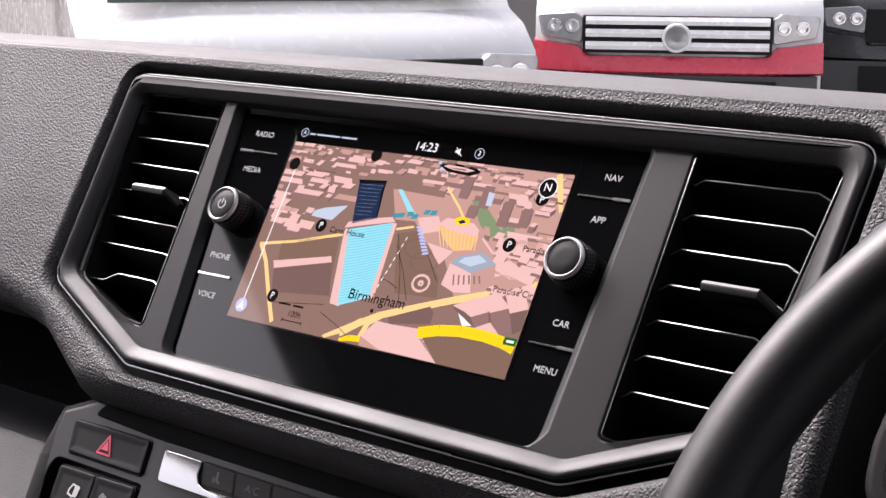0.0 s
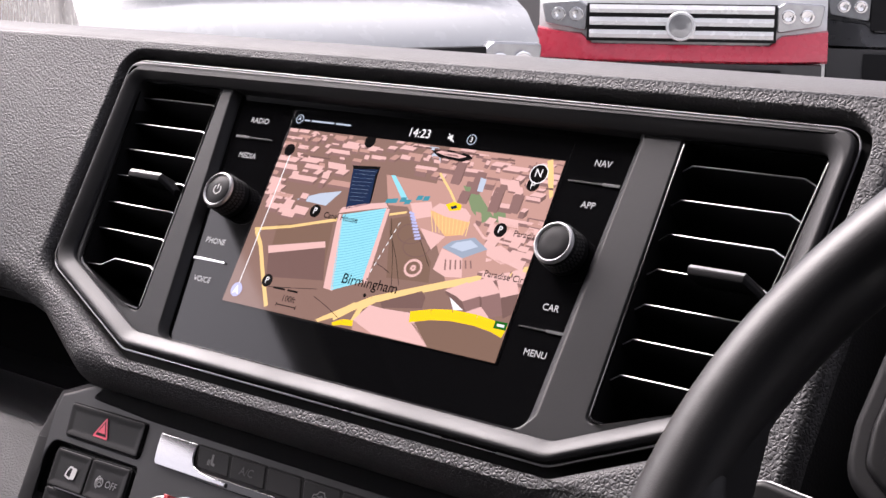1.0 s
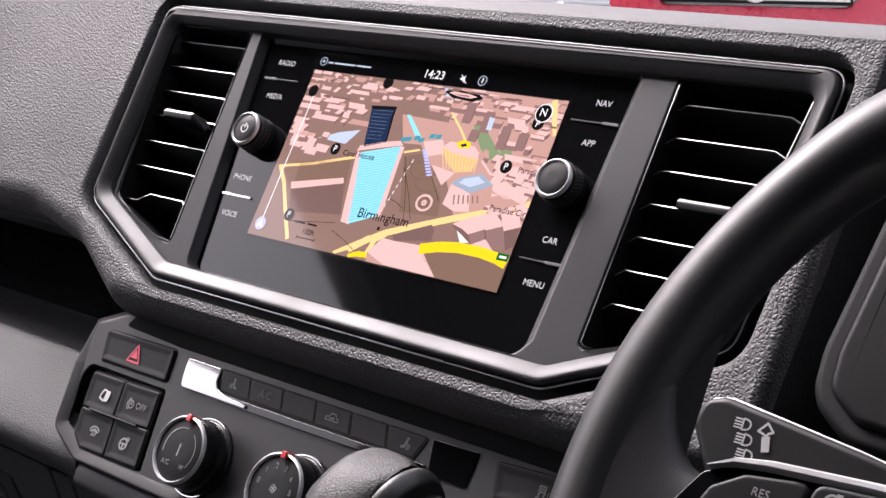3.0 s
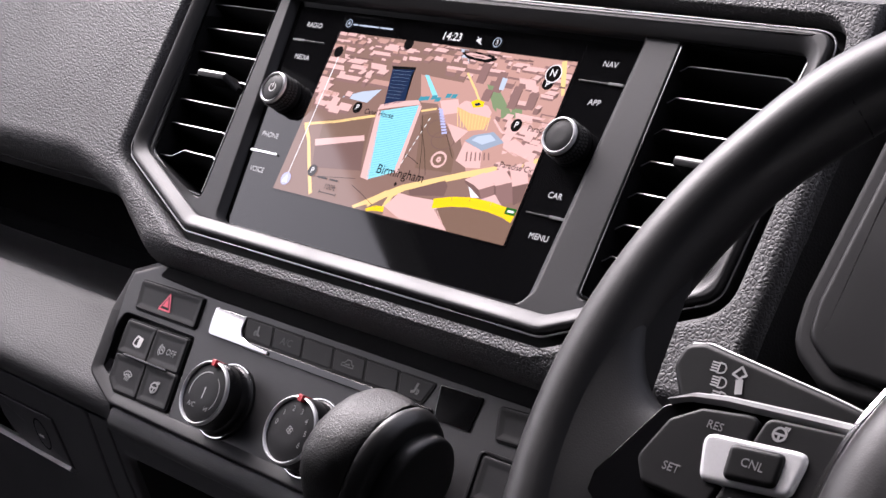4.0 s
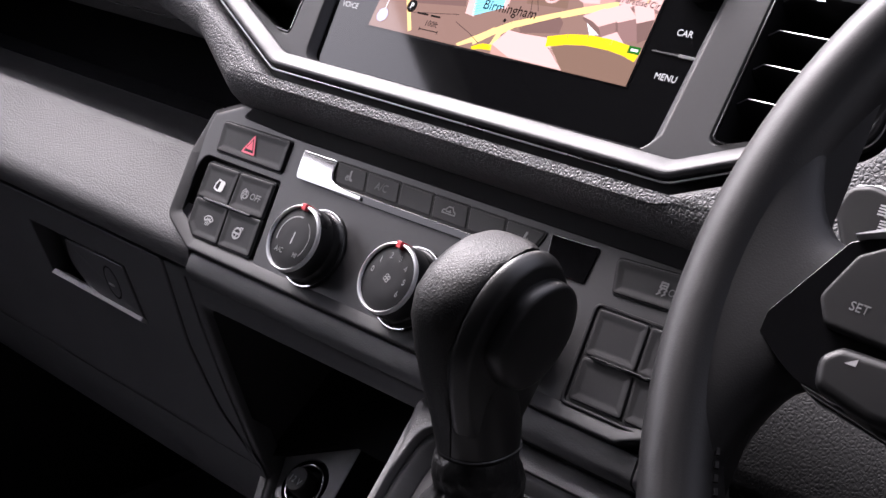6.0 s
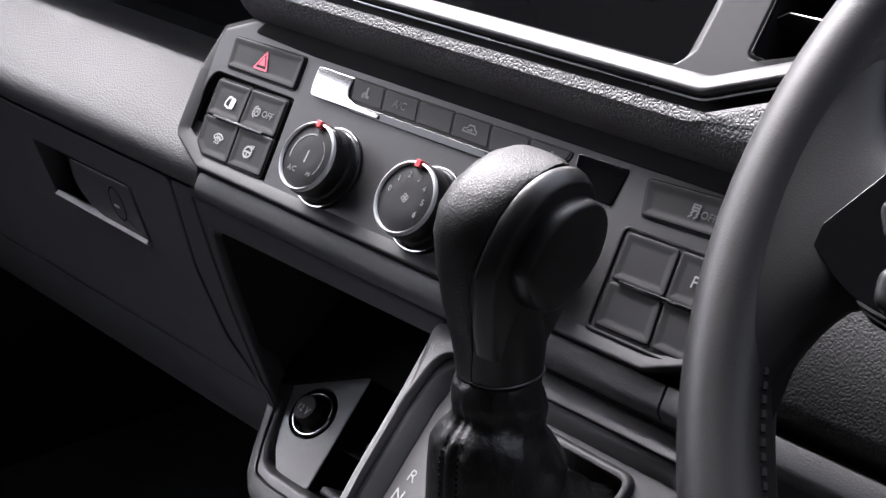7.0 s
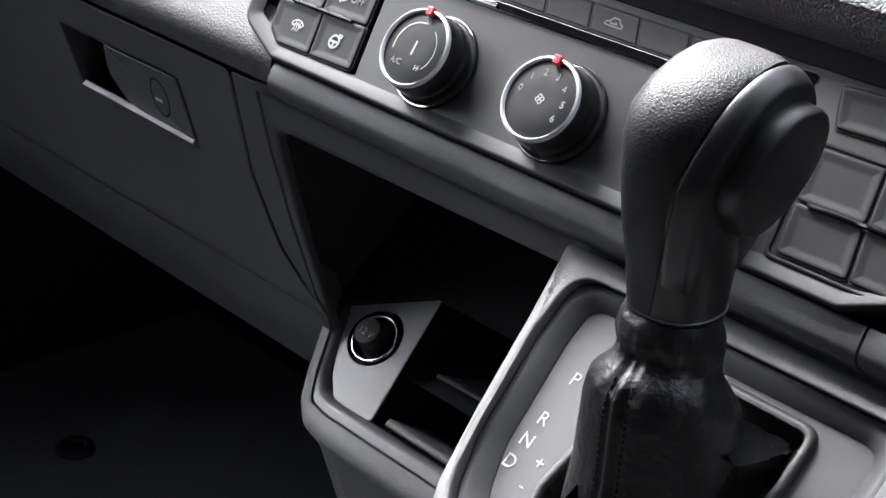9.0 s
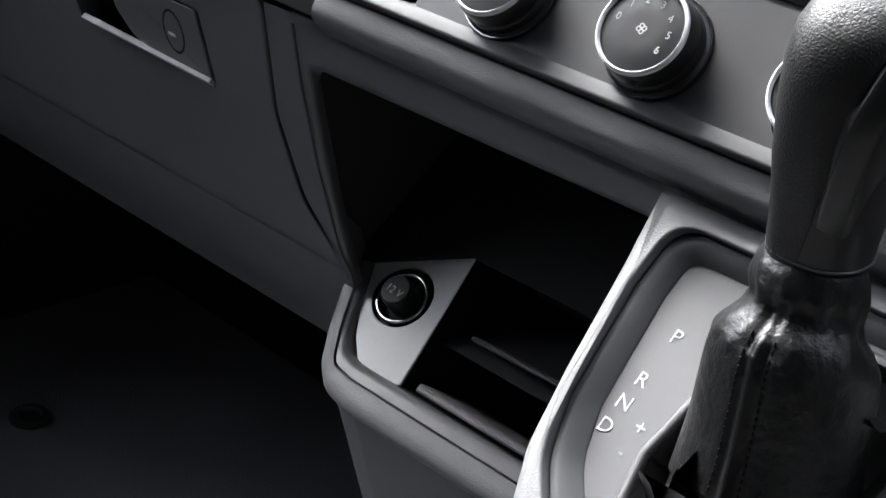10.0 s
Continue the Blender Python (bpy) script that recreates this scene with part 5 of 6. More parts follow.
lever = thing("gear_selector", "black leather automatic gear lever with a folded gaiter", "gear lever", (0, 0, 0.53), base=LB)


def oval(cx, cy, z, rx, ry, k=36, p=2.3, tx=0.0, ty=0.0):
    """A superellipse ring, tipped by tx, ty."""
    out = []
    for i in range(k):
        a = 2 * math.pi * i / k
        c, s = math.cos(a), math.sin(a)
        x = math.copysign(abs(c) ** (2 / p), c) * rx
        y = math.copysign(abs(s) ** (2 / p), s) * ry
        out.append((cx + x, cy + y, z + tx * x + ty * y))
    return out


KNOB = ((0.600, .0140, .0150, .0165, .000), (0.612, .0150, .0160, .0180, -.0006), (0.628, .0160, .0170, .0200, -.0024), (0.644, .0178, .0182, .0230, -.0046), (0.660, .0191, .0196, .0265, -.0051), (0.674, .0199, .0208, .0289, -.0049),
        (0.6836, .0188, .0220, .0281, -.0042), (0.6915, .0160, .0230, .0235, -.0028), (0.6974, .0123, .0232, .0176, -.0006), (0.7009, .0088, .0222, .0120, .0008), (0.7024, .0055, .0200, .0068, .0022), (0.7030, .0020, .0120, .0025, .0030))


def knob_ring(q, k=56, p=2.3):
    """One level of the knob, between two levels of the profile."""
    i = min(int(q), len(KNOB) - 2)
    a, b = KNOB[i], KNOB[i + 1]
    f = q - i
    z, left, right, ry, cy = (x + (y - x) * f for x, y in zip(a, b))
    out = []
    for m in range(k):
        c, d = math.cos(2 * math.pi * m / k), math.sin(2 * math.pi * m / k)
        out.append((math.copysign(abs(c) ** (2 / p), c) * (right if c > 0 else left), cy + math.copysign(abs(d) ** (2 / p), d) * ry, z))
    return out


def seam_x(y, z):
    """The leaning plane in which leather and side cover meet."""
    return 0.0195 + 0.19 * (z - 0.702) + 0.04 * y


knob = bmesh.new()
rings(knob, [knob_ring(q * 0.5) for q in range(2 * len(KNOB) - 1)])
bmesh.ops.bisect_plane(knob, geom=knob.verts[:] + knob.edges[:] + knob.faces[:], plane_co=(seam_x(0, 0.66), 0, 0.66), plane_no=(1, -0.04, -0.19), clear_outer=True)
bmesh.ops.holes_fill(knob, edges=[e for e in knob.edges if e.is_boundary])
kn = part("knob", knob, KNOBSKIN, lever, "grained leather knob", 70)


neck = bmesh.new()
rings(neck, [[(x * 0.975, y * 0.975, z) for x, y, z in knob_ring(q * 0.25)] for q in range(15)])
part("neck", neck, SIDESKIN, kn, "smooth black neck", 70)


def dshape(cy, cz, ry, up, down, s, k=52):
    """A ring in the y-z plane, rounder above than below."""
    out = []
    for i in range(k):
        a = 2 * math.pi * i / k
        c, sn = math.cos(a), math.sin(a)
        out.append((cy + 0.004 * max(0, sn) + math.copysign(abs(c) ** 0.9, c) * ry * s * (1.0 if sn > 0 else 1.0 + 0.28 * sn), cz + (up if sn > 0 else down) * s * math.copysign(abs(sn) ** 0.95, sn)))
    return out


side = bmesh.new()
rings(side, [[(seam_x(y, z) + x, y, z) for y, z in dshape(-0.0035, 0.664, 0.0278, 0.0382, 0.0560, s)] for x, s in ((-0.004, 0.955), (0.0004, 0.955), (0.0007, 0.980), (0.0016, 0.986), (0.0035, 0.972), (0.0056, 0.940), (0.0074, 0.905), (0.0084, 0.875), (0.0089, 0.84), (0.0090, 0.6))])
part("side_cover", side, SIDESKIN, kn, "smooth black side cover", 70)
btn = bmesh.new()
rings(btn, [[(seam_x(y, z) + x, y, z) for y, z in dshape(-0.0005, 0.666, 0.0208, 0.0250, 0.0210, s)] for x, s in ((0.006, 1.02), (0.0100, 1.01), (0.0135, 0.985), (0.0150, 0.965), (0.0158, 0.935), (0.0163, 0.88), (0.0168, 0.5))])
part("release_button", btn, SIDESKIN, kn, "rounded release button", 60)
part("knob_seam", tube(oval(0.0005, -0.0006, 0.6125, 0.0154, 0.0178, 40), 0.00045, 6, True), GREYTRIM, kn, "narrow bright seam round the knob")
boot = bmesh.new()
NB = 144
loops = []


def bump(x, w):
    return math.exp(-(x / w) ** 2)


def mix(points, s):
    """Straight steps between (place, value) pairs."""
    for (a, x), (b, y) in zip(points, points[1:]):
        if s <= b:
            return x + (y - x) * (s - a) / (b - a)
    return points[-1][1]


for k in range(61):
    s = k / 60
    z = 0.611 - 0.092 * s
    lp = []
    for i in range(NB):
        a = 2 * math.pi * i / NB
        # a tight neck, a slanting crease and the shoulder under it, then hanging walls
        s1 = s - 0.030 * math.sin(a - 0.4) - 0.012 * math.sin(3 * a)
        base = mix(((-1, 0.0135), (-0.02, 0.0140), (0.02, 0.0160), (0.06, 0.0176), (0.13, 0.0186), (0.20, 0.0176), (0.24, 0.0190), (0.30, 0.0236), (0.36, 0.0262), (0.45, 0.0272), (0.75, 0.0284), (1.0, 0.0310), (2, 0.033)), s1)
        f = 1 + 0.020 * math.sin(2 * a + 0.9) * min(1, s * 2) + 0.030 * max(0, s - 0.3) * math.sin(5 * a + 2 * s)
        f += 0.035 * math.sin(7 * a + 14 * s) * bump(s1 - 0.22, 0.07) + 0.022 * math.sin(11 * a - 20 * s + 1) * bump(s1 - 0.17, 0.10) + 0.012 * math.sin(17 * a + 30 * s) * bump(s1 - 0.30, 0.12)
        # the seam at the back of the boot
        f += 0.040 * bump(a - 4.72, 0.045) * min(1, 3 * s) - 0.030 * (bump(a - 4.60, 0.05) + bump(a - 4.84, 0.05)) * min(1, 3 * s)
        f += 0.030 * bump(a - 0.15, 0.20) * max(0, s - 0.2)
        f += 0.05 * math.sin(a * 2 + 0.5 - 9 * s) * bump(s1 - 0.26, 0.05)
        r = base * f
        lp.append((r * math.cos(a) + 0.0045 * s, r * math.sin(a) * 1.10 - 0.001 + 0.003 * s, z - 0.012 * s * math.sin(a)))
    loops.append(lp)
rings(boot, loops, False, False)
part("gaiter", boot, BOOT, lever, "creased soft leather gaiter", 80)
st = bmesh.new()
for k in range(16, 58, 2):
    for c in (104, 112):
        P, Q = Vector(loops[k][c]), Vector(loops[k + 1][c])
        o = Vector((P.x, P.y, 0)).normalized() * 0.0003
        tube([P + o, Q + o], 0.00035, 5, bm=st)
part("stitching", st, DARK, lever, "dark seam stitches")
part("gaiter_frame", shear(plate(gf_out, [offs(gf_out, 0.0040)], -0.0040, 0.006, (0.0015, 0.0020), (0.0015, 0.0020)), GEAR), PLASTIC, console, "black frame round the gaiter")
gs = bmesh.new()
ga = offs(gf_out, 0.0030)
gb = offs(gf_out, 0.0170)
gm = [((a[0] + b[0]) / 2, (a[1] + b[1]) / 2) for a, b in zip(ga, gb)]
rings(gs, [[(u, -0.0022, v) for u, v in ga], [(u, 0.0060 + 0.002 * math.sin(i * 1.7), v) for i, (u, v) in enumerate(gm)], [(u, -0.0060, v) for u, v in gb], [(u, -0.0250, v) for u, v in offs(gf_out, 0.0240)]], False, False)
part("gaiter_skirt", shear(gs, GEAR), BOOT, console, "folded leather skirt", 80)

# ---- steering wheel ----
WC = Vector((0.4386, -0.1124, -0.0703))
wa, wb = 0.1063, 0.0713
WN = Vector((math.sin(wb) * math.cos(wa), -math.cos(wb) * math.cos(wa), math.sin(wa)))
WX = Vector((0, 0, 1)).cross(WN).normalized()
WY = WN.cross(WX)
WM = Matrix.Translation(WC) @ Matrix((WX, -WN, WY)).transposed().to_4x4()
wheel = thing("steering_wheel", "black leather multifunction steering wheel with chrome-edged spokes", "steering wheel", (0, 0, 0), base=D @ WM)
RR = 0.1875
rim = bmesh.new()
K = 120
rl = []
for i in range(K):
    a = 2 * math.pi * i / K
    lp = []
    th = 1.0 + 0.10 * math.exp(-((a - 2.42) / 0.12) ** 2)
    for j in range(20):
        b = 2 * math.pi * j / 20
        r = RR + 0.0128 * math.cos(b) * th
        lp.append((r * math.cos(a), -0.0150 * math.sin(b) * th, r * math.sin(a)))
    rl.append(lp)
rl.append(rl[0])
rings(rim, rl, False, False)
bmesh.ops.remove_doubles(rim, verts=rim.verts, dist=1e-6)
rim_ob = part("rim", rim, LEATHER, wheel, "smooth black leather rim", 80)
stitch = bmesh.new()
for i in range(60):
    a = 3.30 + 0.022 * i
    tube([((RR - 0.0122) * math.cos(b), -0.0062, (RR - 0.0122) * math.sin(b)) for b in (a, a + 0.012)], 0.0009, 5, bm=stitch)
part("rim_stitching", stitch, DARK, rim_ob, "row of dark stitches")
part("rim_seam", tube([(RR * math.cos(2.42) + 0.0137 * math.cos(b) * math.cos(2.42), -0.0158 * math.sin(b), RR * math.sin(2.42) + 0.0137 * math.cos(b) * math.sin(2.42)) for b in [2 * math.pi * j / 24 for j in range(24)]], 0.0005, 6, True), DARK, rim_ob, "leather seam")
for sx in (-1, 1):
    sp = bmesh.new()
    loops = []
    for k in range(11):
        q = k / 10
        zt, zb, th = 0.0045 + 0.0765 * (1 - q) ** 2.4, -0.0390 - 0.0680 * (1 - q) ** 1.5, 0.0135 - 0.0050 * q
        lean = 0.0140 * (1 - q)
        lp = []
        for i in range(32):
            a = 2 * math.pi * i / 32
            c, d = math.cos(a), math.sin(a)
            zz = (zt + zb) / 2 + (zt - zb) / 2 * math.copysign(abs(c) ** 0.75, c)
            off = abs(zz - 0.0) / 0.19
            lp.append((sx * (RR * math.sqrt(max(0, 1 - off * off)) - 0.0330 * q), -th * math.copysign(abs(d) ** 0.75, d) + 0.001 * q, zz))
        loops.append(lp)
    rings(sp, loops)
    part("spoke_leather", sp, LEATHER, wheel, "leather-wrapped spoke", 75)
    o = rpoly([(-0.1525, 0.0034), (-0.1380, 0.0108), (-0.0600, 0.0160), (-0.0600, -0.0500), (-0.1050, -0.0470), (-0.1500, -0.0392), (-0.1562, -0.0361), (-0.1685, -0.0282)], [0.003, 0.01, 0, 0, 0.01, 0.006, 0.003, 0.002], 4)
    o = [(sx * -u, v) for u, v in o]
    o = o[::-1] if area(o) < 0 else o
    part("spoke_trim", prism(o, -0.0098, 0.012, 0.0004), GLOSS, wheel, "gloss black spoke trim")
    pc = [(-0.1510, 0.0052), (-0.1435, 0.0088), (-0.1330, 0.0106), (-0.1050, 0.0128), (-0.0700, 0.0150)]
    strip = bmesh.new()
    rings(strip, [[(sx * -u, 0.0, v - 0.8 * w), (sx * -u, -0.0104, v - w), (sx * -u, -0.0122, v - 0.3 * w), (sx * -u, -0.0122, v + 0.4 * w), (sx * -u, -0.0100, v + w), (sx * -u, 0.0, v + 0.8 * w)] for (u, v), w in zip(pc, (0.0004, 0.0016, 0.0018, 0.0019, 0.0020))])
    part("chrome_strip", strip, SILVERKEY, wheel, "bright spoke strip")
    pads = ([(-0.1528, -0.0150), (-0.1476, -0.0005), (-0.1385, 0.0058), (-0.1184, 0.0090), (-0.1212, -0.0050), (-0.1250, -0.0235), (-0.1480, -0.0225)],
            [(-0.1177, 0.0092), (-0.0830, 0.0122), (-0.0830, -0.0222), (-0.1243, -0.0234), (-0.1204, -0.0050)])
    for o in pads:
        o = rpoly(o, 0.004, 4)
        o = [(sx * -u, v) for u, v in o]
        o = o[::-1] if area(o) < 0 else o
        part("switch_pad", prism(o, -0.0130, 0.0, 0.0012), PAD, wheel, "matt switch pad")
    o = rpoly([(-0.1455, -0.0310), (-0.1400, -0.0262), (-0.0860, -0.0250), (-0.0860, -0.0430), (-0.1250, -0.0440), (-0.1430, -0.0400)], 0.005, 4)
    o = [(sx * -u, v) for u, v in o]
    o = o[::-1] if area(o) < 0 else o
    part("volume_rocker", prism(o, -0.0140, 0.0, 0.003), PAD, wheel, "volume rocker")
    o = [(sx * -u, v) for u, v in rpoly([(-0.1345, -0.0012), (-0.1000, 0.0024), (-0.1012, -0.0125), (-0.1300, -0.0160)], 0.004, 5)]
    o = o[::-1] if area(o) < 0 else o
    part("bright_key", prism(o, -0.0146, -0.005, 0.0016), SILVERKEY, wheel, "silver centre key")
    o = [(sx * -u, v) for u, v in rpoly([(-0.1242, -0.0024), (-0.1065, -0.0004), (-0.1060, -0.0114), (-0.1228, -0.0134)], 0.0025, 4)]
    o = o[::-1] if area(o) < 0 else o
    ky = part("key", prism(o, -0.0160, -0.005, 0.0015), PAD, wheel, "small black key")
    if sx < 0:
        text("CNL", 0.0038, -0.1148, -0.0163, -0.0070, INKDIM, ky)
text("SET", 0.0038, -0.1402, -0.0132, -0.0151, INKDIM, wheel)
text("RES", 0.0036, -0.1321, -0.0132, 0.0014, INKDIM, wheel)
icon("wheel", (-0.1120, 0.0050), 0.0045, -0.0132, INKDIM, wheel)
icon("car", (-0.1180, -0.0195), 0.0040, -0.0132, INKDIM, wheel)
icon("volume", (-0.1355, -0.0300), 0.0034, -0.0142, INKDIM, wheel)
part("airbag_cover", prism(rpoly(circle((0, -0.012), 0.092, 48), 0), -0.030, 0.02, 0.018, 0.014, 6), LEATHER, wheel, "black airbag cover", 70)
part("airbag_trim", tube([(0.0940 * math.cos(2 * math.pi * i / 60), -0.013, -0.012 + 0.0940 * math.sin(2 * math.pi * i / 60)) for i in range(60)], 0.0022, 8, True), CHROME, wheel, "bright ring round the cover")
part("column", lathe([(0.030, 0.0), (0.050, 0.03), (0.062, 0.07), (0.066, 0.16)], (0, 0.0, -0.02), (0, 1, 0), 40), PLASTIC, wheel, "plain column shroud")

# ---- column stalk ----
stalk = thing("column_stalk", "black column stalk with white lamp symbols", "stalk", (0.33, -0.06, -0.045))
so = rpoly([(0.2375, -0.0412), (0.2400, -0.0320), (0.2480, -0.0295), (0.3002, -0.0361), (0.4000, -0.0520), (0.4000, -0.0850), (0.2500, -0.0600)], [0.006, 0.006, 0.008, 0, 0, 0, 0.01], 5)
so = so[::-1] if area(so) < 0 else so
part("paddle", prism(so, -0.0600, -0.0440, 0.0024), PAD, stalk)
part("paddle_edge", tube([(u, -0.0580, v) for u, v in ((0.2385, -0.0385), (0.2400, -0.0340), (0.2430, -0.0312), (0.2500, -0.0298), (0.3002, -0.0361), (0.4000, -0.0521))], 0.0006, 6), SILVER, stalk, "fine bright edge")
icon("lamp", (0.2575, -0.0378), 0.0044, -0.0604, INKDIM, stalk)
icon("lamp", (0.2596, -0.0430), 0.0044, -0.0604, INKDIM, stalk)
icon("lamp", (0.2616, -0.0482), 0.0044, -0.0604, INKDIM, stalk)
icon("turn", (0.2665, -0.0395), 0.0068, -0.0604, INKDIM, stalk)

# ---- instrument housing behind the wheel ----
cluster = thing("instrument_housing", "black instrument housing behind the steering wheel", "instrument housing", (0.44, 0.0, 0.03))
ho = rpoly([(0.2740, 0.150), (0.2553, 0.0050), (0.2565, -0.0150), (0.2760, -0.0290), (0.62, -0.046), (0.62, 0.150)], [0.01, 0.03, 0.02, 0.02, 0.02, 0.02], 6)
ho = ho[::-1] if area(ho) < 0 else ho
part("hood", plate(ho, [offs(ho, 0.010)], -0.018, 0.10, (0.004, 0.006), (0.002, 0.010), 5), DARK, cluster, "black gap seal", 60)
part("housing_face", prism(offs(ho, 0.0085), -0.0215, 0.06, 0.003, 0.003, 5), PAD, cluster, "smooth dark grey housing face", 70)
# surfaces behind the wheel: shade is given by a darker copy of the grain
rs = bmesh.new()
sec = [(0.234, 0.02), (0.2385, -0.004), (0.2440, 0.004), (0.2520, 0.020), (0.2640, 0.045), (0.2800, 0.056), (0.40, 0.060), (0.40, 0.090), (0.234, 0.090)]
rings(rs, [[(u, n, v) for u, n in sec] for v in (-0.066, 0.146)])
part("side_recess", rs, SHADEGRAIN, dash, "grained side behind the wheel, darkened for shade", 60)
part("right_panel", bar([(0.016, -0.040), (0.020, -0.09), (0.05, -0.09), (0.06, -0.040)], 0.262, 0.90), SHADEGRAIN, dash)
part("knee_panel", bar([(0.030, -0.0800), (0.010, -0.0815), (0.0010, -0.0840), (-0.0030, -0.0880), (-0.0045, -0.0940), (0.0020, -0.1340), (0.0060, -0.1390), (0.020, -0.1440), (0.07, -0.145), (0.07, -0.080)], 0.1900, 0.90), SHADEGRAIN, dash, "grained knee panel behind the wheel, darkened for shade", 60)
part("right_low", bar([(0.0135, -0.150), (0.03, -0.16), (0.15, -0.28), (0.2, -0.28), (0.06, -0.150)], 0.36, 0.90), PLASTIC, dash)
part("right_upper", bar([(-0.005, 0.138), (0.02, -0.045), (0.06, -0.045), (0.06, 0.138)], 0.62, 0.90), GRAIN, dash)

# ---- footwell ----
mat_ob = thing("floor_mat", "black ribbed rubber floor mat in the footwell", "floor mat", (-0.55, 0.1, 0.002), base=EYE4)
part("mat", slab(-0.86, -0.14, -0.60, 0.42, 0.001, 0.010), RUBBER, mat_ob)
stud = thing("mat_fastener", "round black floor mat fastener", "fastener", (-0.69, 0.15, 0.010), base=EYE4)
part("cap", lathe([(0.019, 0.0), (0.019, 0.004), (0.016, 0.007), (0.011, 0.007), (0.009, 0.004), (0.003, 0.004)], (-0.69, 0.15, 0.0095), (0, 0, 1), 32), PLASTIC, stud)

# ---- outside: yard with parked vans ----
# ground hidden from view, its pale tone added to bounce light upwards
BOUNCEGROUND = mat("pale_bounce_ground", (0.30, 0.30, 0.29), 0.9, fine=(60, 0.6), vary=0.25)
WHITE = mat("white_van_paint", (0.55, 0.56, 0.56), 0.25, coat=0.6, vary=0.02)
REDP = mat("red_van_paint", (0.52, 0.025, 0.055), 0.28, coat=0.6, vary=0.04)
BLACKP = mat("black_van_paint", (0.012, 0.012, 0.014), 0.3, coat=0.5)
GREYWALL = mat("grey_metal_wall", (0.12, 0.115, 0.115), 0.7, vary=0.1)
BRICKW = mat("brown_yard_wall", (0.22, 0.16, 0.12), 0.85, fine=(40, 0.5), vary=0.3)
WINGLASS = mat("dark_vehicle_glass", (0.10, 0.12, 0.115), 0.06, vary=0.1)
LAMPGLASS = mat("clear_lamp_cover", (0.42, 0.43, 0.44), 0.10, metal=0.6, vary=0.6)
BARCHROME = mat("bright_grille_trim", (0.80, 0.81, 0.81), 0.25, metal=0.1, vary=0.03)
TYRE = mat("black_tyre", (0.015, 0.015, 0.015), 0.85)
GZ = -0.72
gb_ = bmesh.new()
bmesh.ops.create_grid(gb_, x_segments=8, y_segments=8, size=1500, matrix=Matrix.Translation((0, 0, GZ)))
solid("ground", gb_, BOUNCEGROUND, "pale yard ground, lightened to bounce light into the cab", "ground")


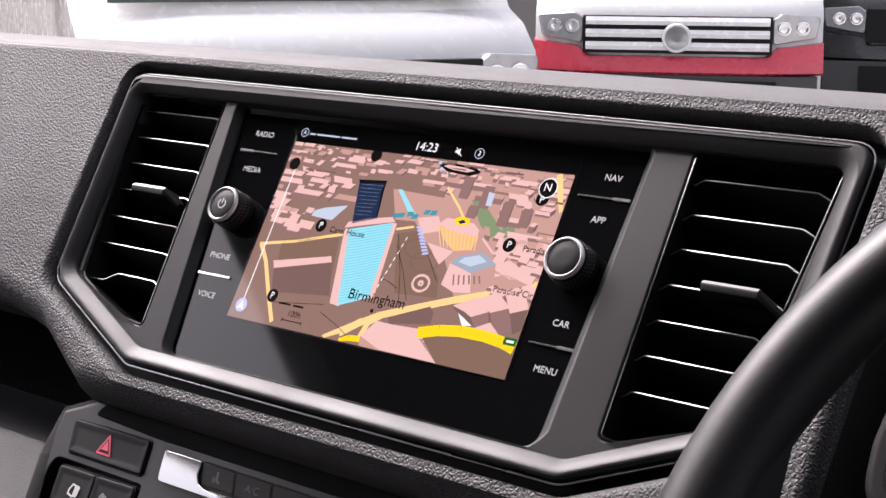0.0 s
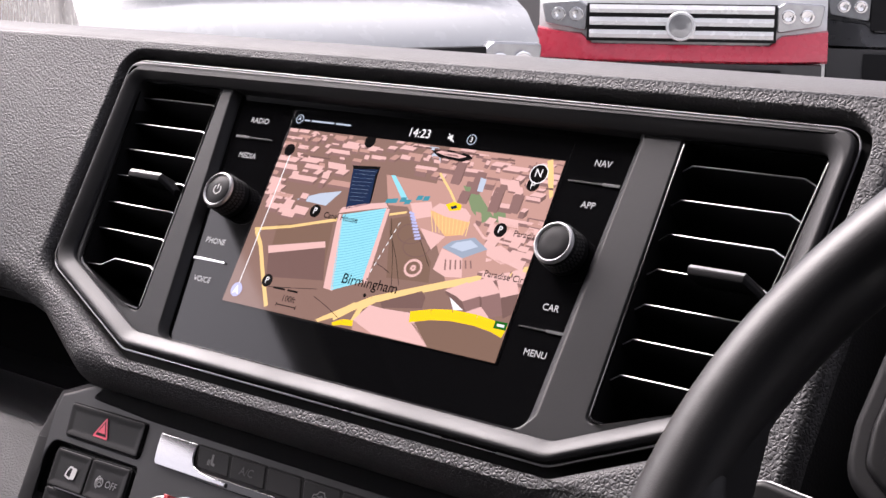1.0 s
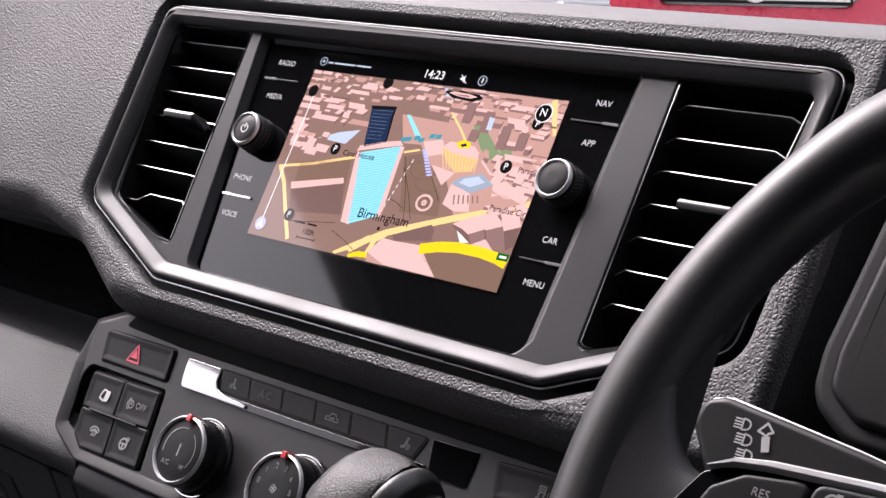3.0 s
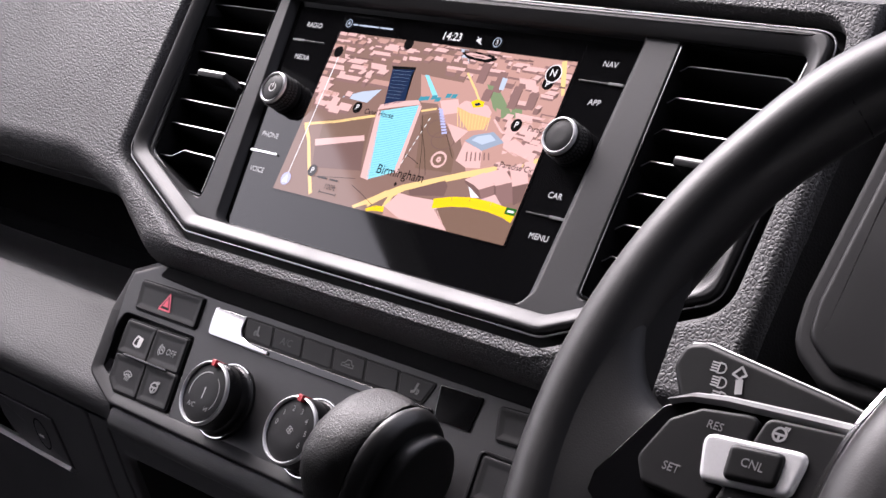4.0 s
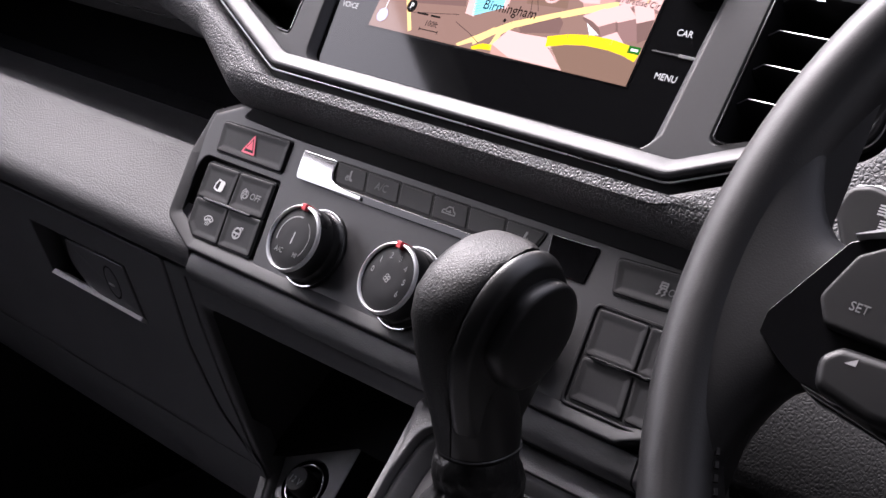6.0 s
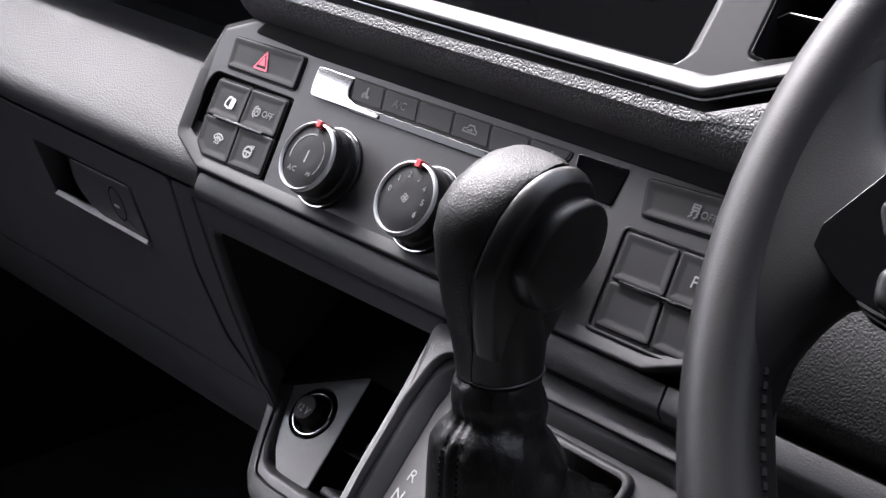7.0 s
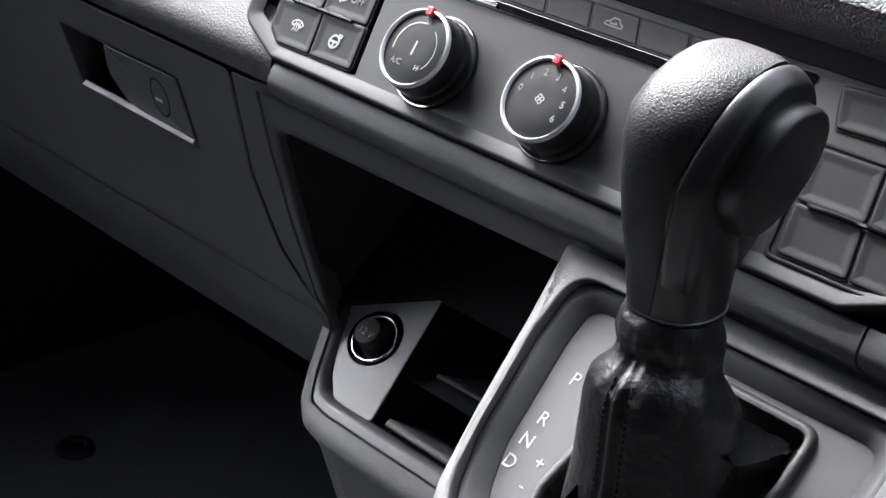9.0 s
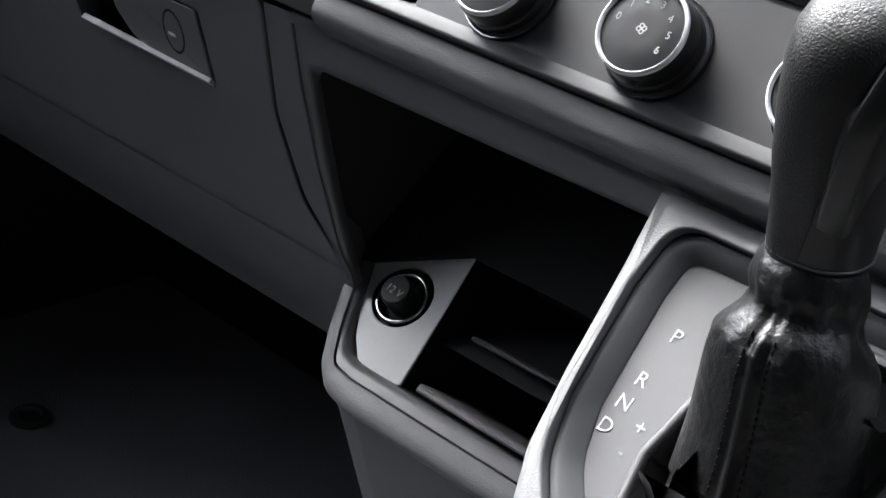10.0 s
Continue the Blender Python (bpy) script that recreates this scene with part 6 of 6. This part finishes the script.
def van(at, heading, colour, bumper, label, chrome=True, wb=0.56):
    """A parked panel van: x across, -y ahead, z up from the ground."""
    base = pose(at[0], at[1], GZ, 0, 0, heading)
    v = thing("parked_van", label, "van", (0, 0, 0), base=base, group="parked vans")
    W = 1.02
    prof = [(0.10, 0.30), (0.02, 0.55), (0.02, 0.86), (0.06, 1.16), (0.20, 1.28), (wb, 1.28 + 0.14 * (wb - 0.2) / 0.36), (wb + 0.80, 2.25), (1.9, 2.45), (6.0, 2.50), (6.0, 0.30)]
    bm = bmesh.new()
    rings(bm, [[(x, y + 0.16 * (abs(x) / W) ** 4, z) for y, z in prof] for x in (-W, -0.96, -0.8, -0.5, 0, 0.5, 0.8, 0.96, W)])
    part("body", bm, colour, v, angle=50)
    bm = bmesh.new()
    lowp = [(-0.03, 0.742), (-0.058, 0.760), (-0.052, 0.80), (-0.005, 0.865), (0.10, 0.88), (0.10, 0.742)]
    rings(bm, [[(x, y + 0.14 * (abs(x) / W) ** 4, z + (0.065 * min(1, max(0, (abs(x) - 0.62) / 0.08)) + 0.10 * max(0, abs(x) - 0.70)) * (1 if z > 0.8 else 0)) for y, z in lowp] for x in (-W - .005, -0.95, -0.82, -0.70, -0.62, -0.3, 0, 0.3, 0.62, 0.70, 0.82, 0.95, W + .005)])
    part("bumper", bm, bumper, v, "painted front bumper", 35)
    part("lower_grille", slab(-0.70, 0.70, -0.045, 0.05, 0.40, 0.70), DARK, v, "black lower grille")
    part("skirt", slab(-0.98, 0.98, -0.02, 0.1, 0.20, 0.738), PLASTIC, v)
    part("grille_opening", slab(-0.66, 0.66, -0.012, 0.05, 0.888, 1.15), DARK, v, "black grille")
    if chrome:
        for z in (0.940, 1.028, 1.115):
            bmg = bmesh.new()
            rings(bmg, [[(x, -0.030, z - 0.028), (x, -0.046, z), (x, -0.030, z + 0.028), (x, 0.02, z + 0.028), (x, 0.02, z - 0.028)] for x in (-0.64, -0.3, 0.0, 0.3, 0.64)])
            part("grille_bar", bmg, BARCHROME, v, "bright grille bar")
        part("badge", lathe([(0.098, 0.0), (0.104, 0.012), (0.096, 0.022), (0.086, 0.016), (0.02, 0.016)], (0, -0.042, 1.0), (0, -1, 0), 32), BARCHROME, v, "plain round badge")
        part("badge_disc", lathe([(0.084, 0.0), (0.082, 0.022), (0.03, 0.026)], (0, -0.042, 1.0), (0, -1, 0), 32), LAMPGLASS, v)
    for sx in (-1, 1):
        o = [(sx * x, z) for x, z in rpoly([(0.665, 0.952), (0.97, 1.00), (1.00, 1.15), (0.72, 1.17), (0.66, 1.13)], 0.03)]
        o = o[::-1] if area(o) < 0 else o
        lamp_bm = prism(o, -0.005, 0.12, 0.012)
        for w in lamp_bm.verts:
            w.co.y += 0.15 * (abs(w.co.x) / W) ** 4
        hl = part("headlamp", lamp_bm, LAMPGLASS, v, "clear headlamp")
        for cx in (0.74, 0.87):
            part("reflector", lathe([(0.055, 0.0), (0.050, 0.012), (0.028, 0.016), (0.01, 0.006)], (sx * cx, -0.006 + 0.15 * (cx / W) ** 4, 1.07), (0, -1, 0), 20), CHROME, hl)
        part("wheel_tyre", lathe([(0.34, -0.11), (0.36, -0.08), (0.36, 0.08), (0.34, 0.11), (0.1, 0.11)], (sx * 0.88, 1.05, 0.36), (1, 0, 0), 28), TYRE, v)
        part("mirror", slab(sx * 1.20 - 0.12, sx * 1.20 + 0.12, 1.05, 1.15, 1.42, 1.72), DARK, v, "black door mirror")
    ws = bmesh.new()
    for x, y, z in ((-0.88, wb + 0.03, 1.315 + 0.14 * (wb - 0.2) / 0.36), (0.88, wb + 0.03, 1.315 + 0.14 * (wb - 0.2) / 0.36), (0.82, wb + 0.77, 2.22), (-0.82, wb + 0.77, 2.22)):
        ws.verts.new((x, y - 0.012, z + 0.012))
    ws.verts.ensure_lookup_table()
    ws.faces.new(ws.verts)
    bmesh.ops.solidify(ws, geom=ws.faces[:], thickness=0.01)
    part("windscreen", ws, WINGLASS, v, "dark windscreen")
    return v


van((-4.62, 8.55), 29.0, WHITE, REDP, "white van with red bumper and chrome grille, parked outside")
van((-3.66, 3.97), 60.0, WHITE, WHITE, "plain white van parked close by", False, 0.36)
van((-3.50, 10.95), 25.0, BLACKP, BLACKP, "black van parked in shade", False)
solid("yard_wall", slab(-30, 20, 17.0, 17.4, GZ, GZ + 5.0), GREYWALL, "grey metal-clad building wall behind the vans", "wall")
solid("side_wall", slab(-16.4, -16.0, -6, 16.8, GZ, GZ + 2.2), BRICKW, "brown yard wall", "wall")
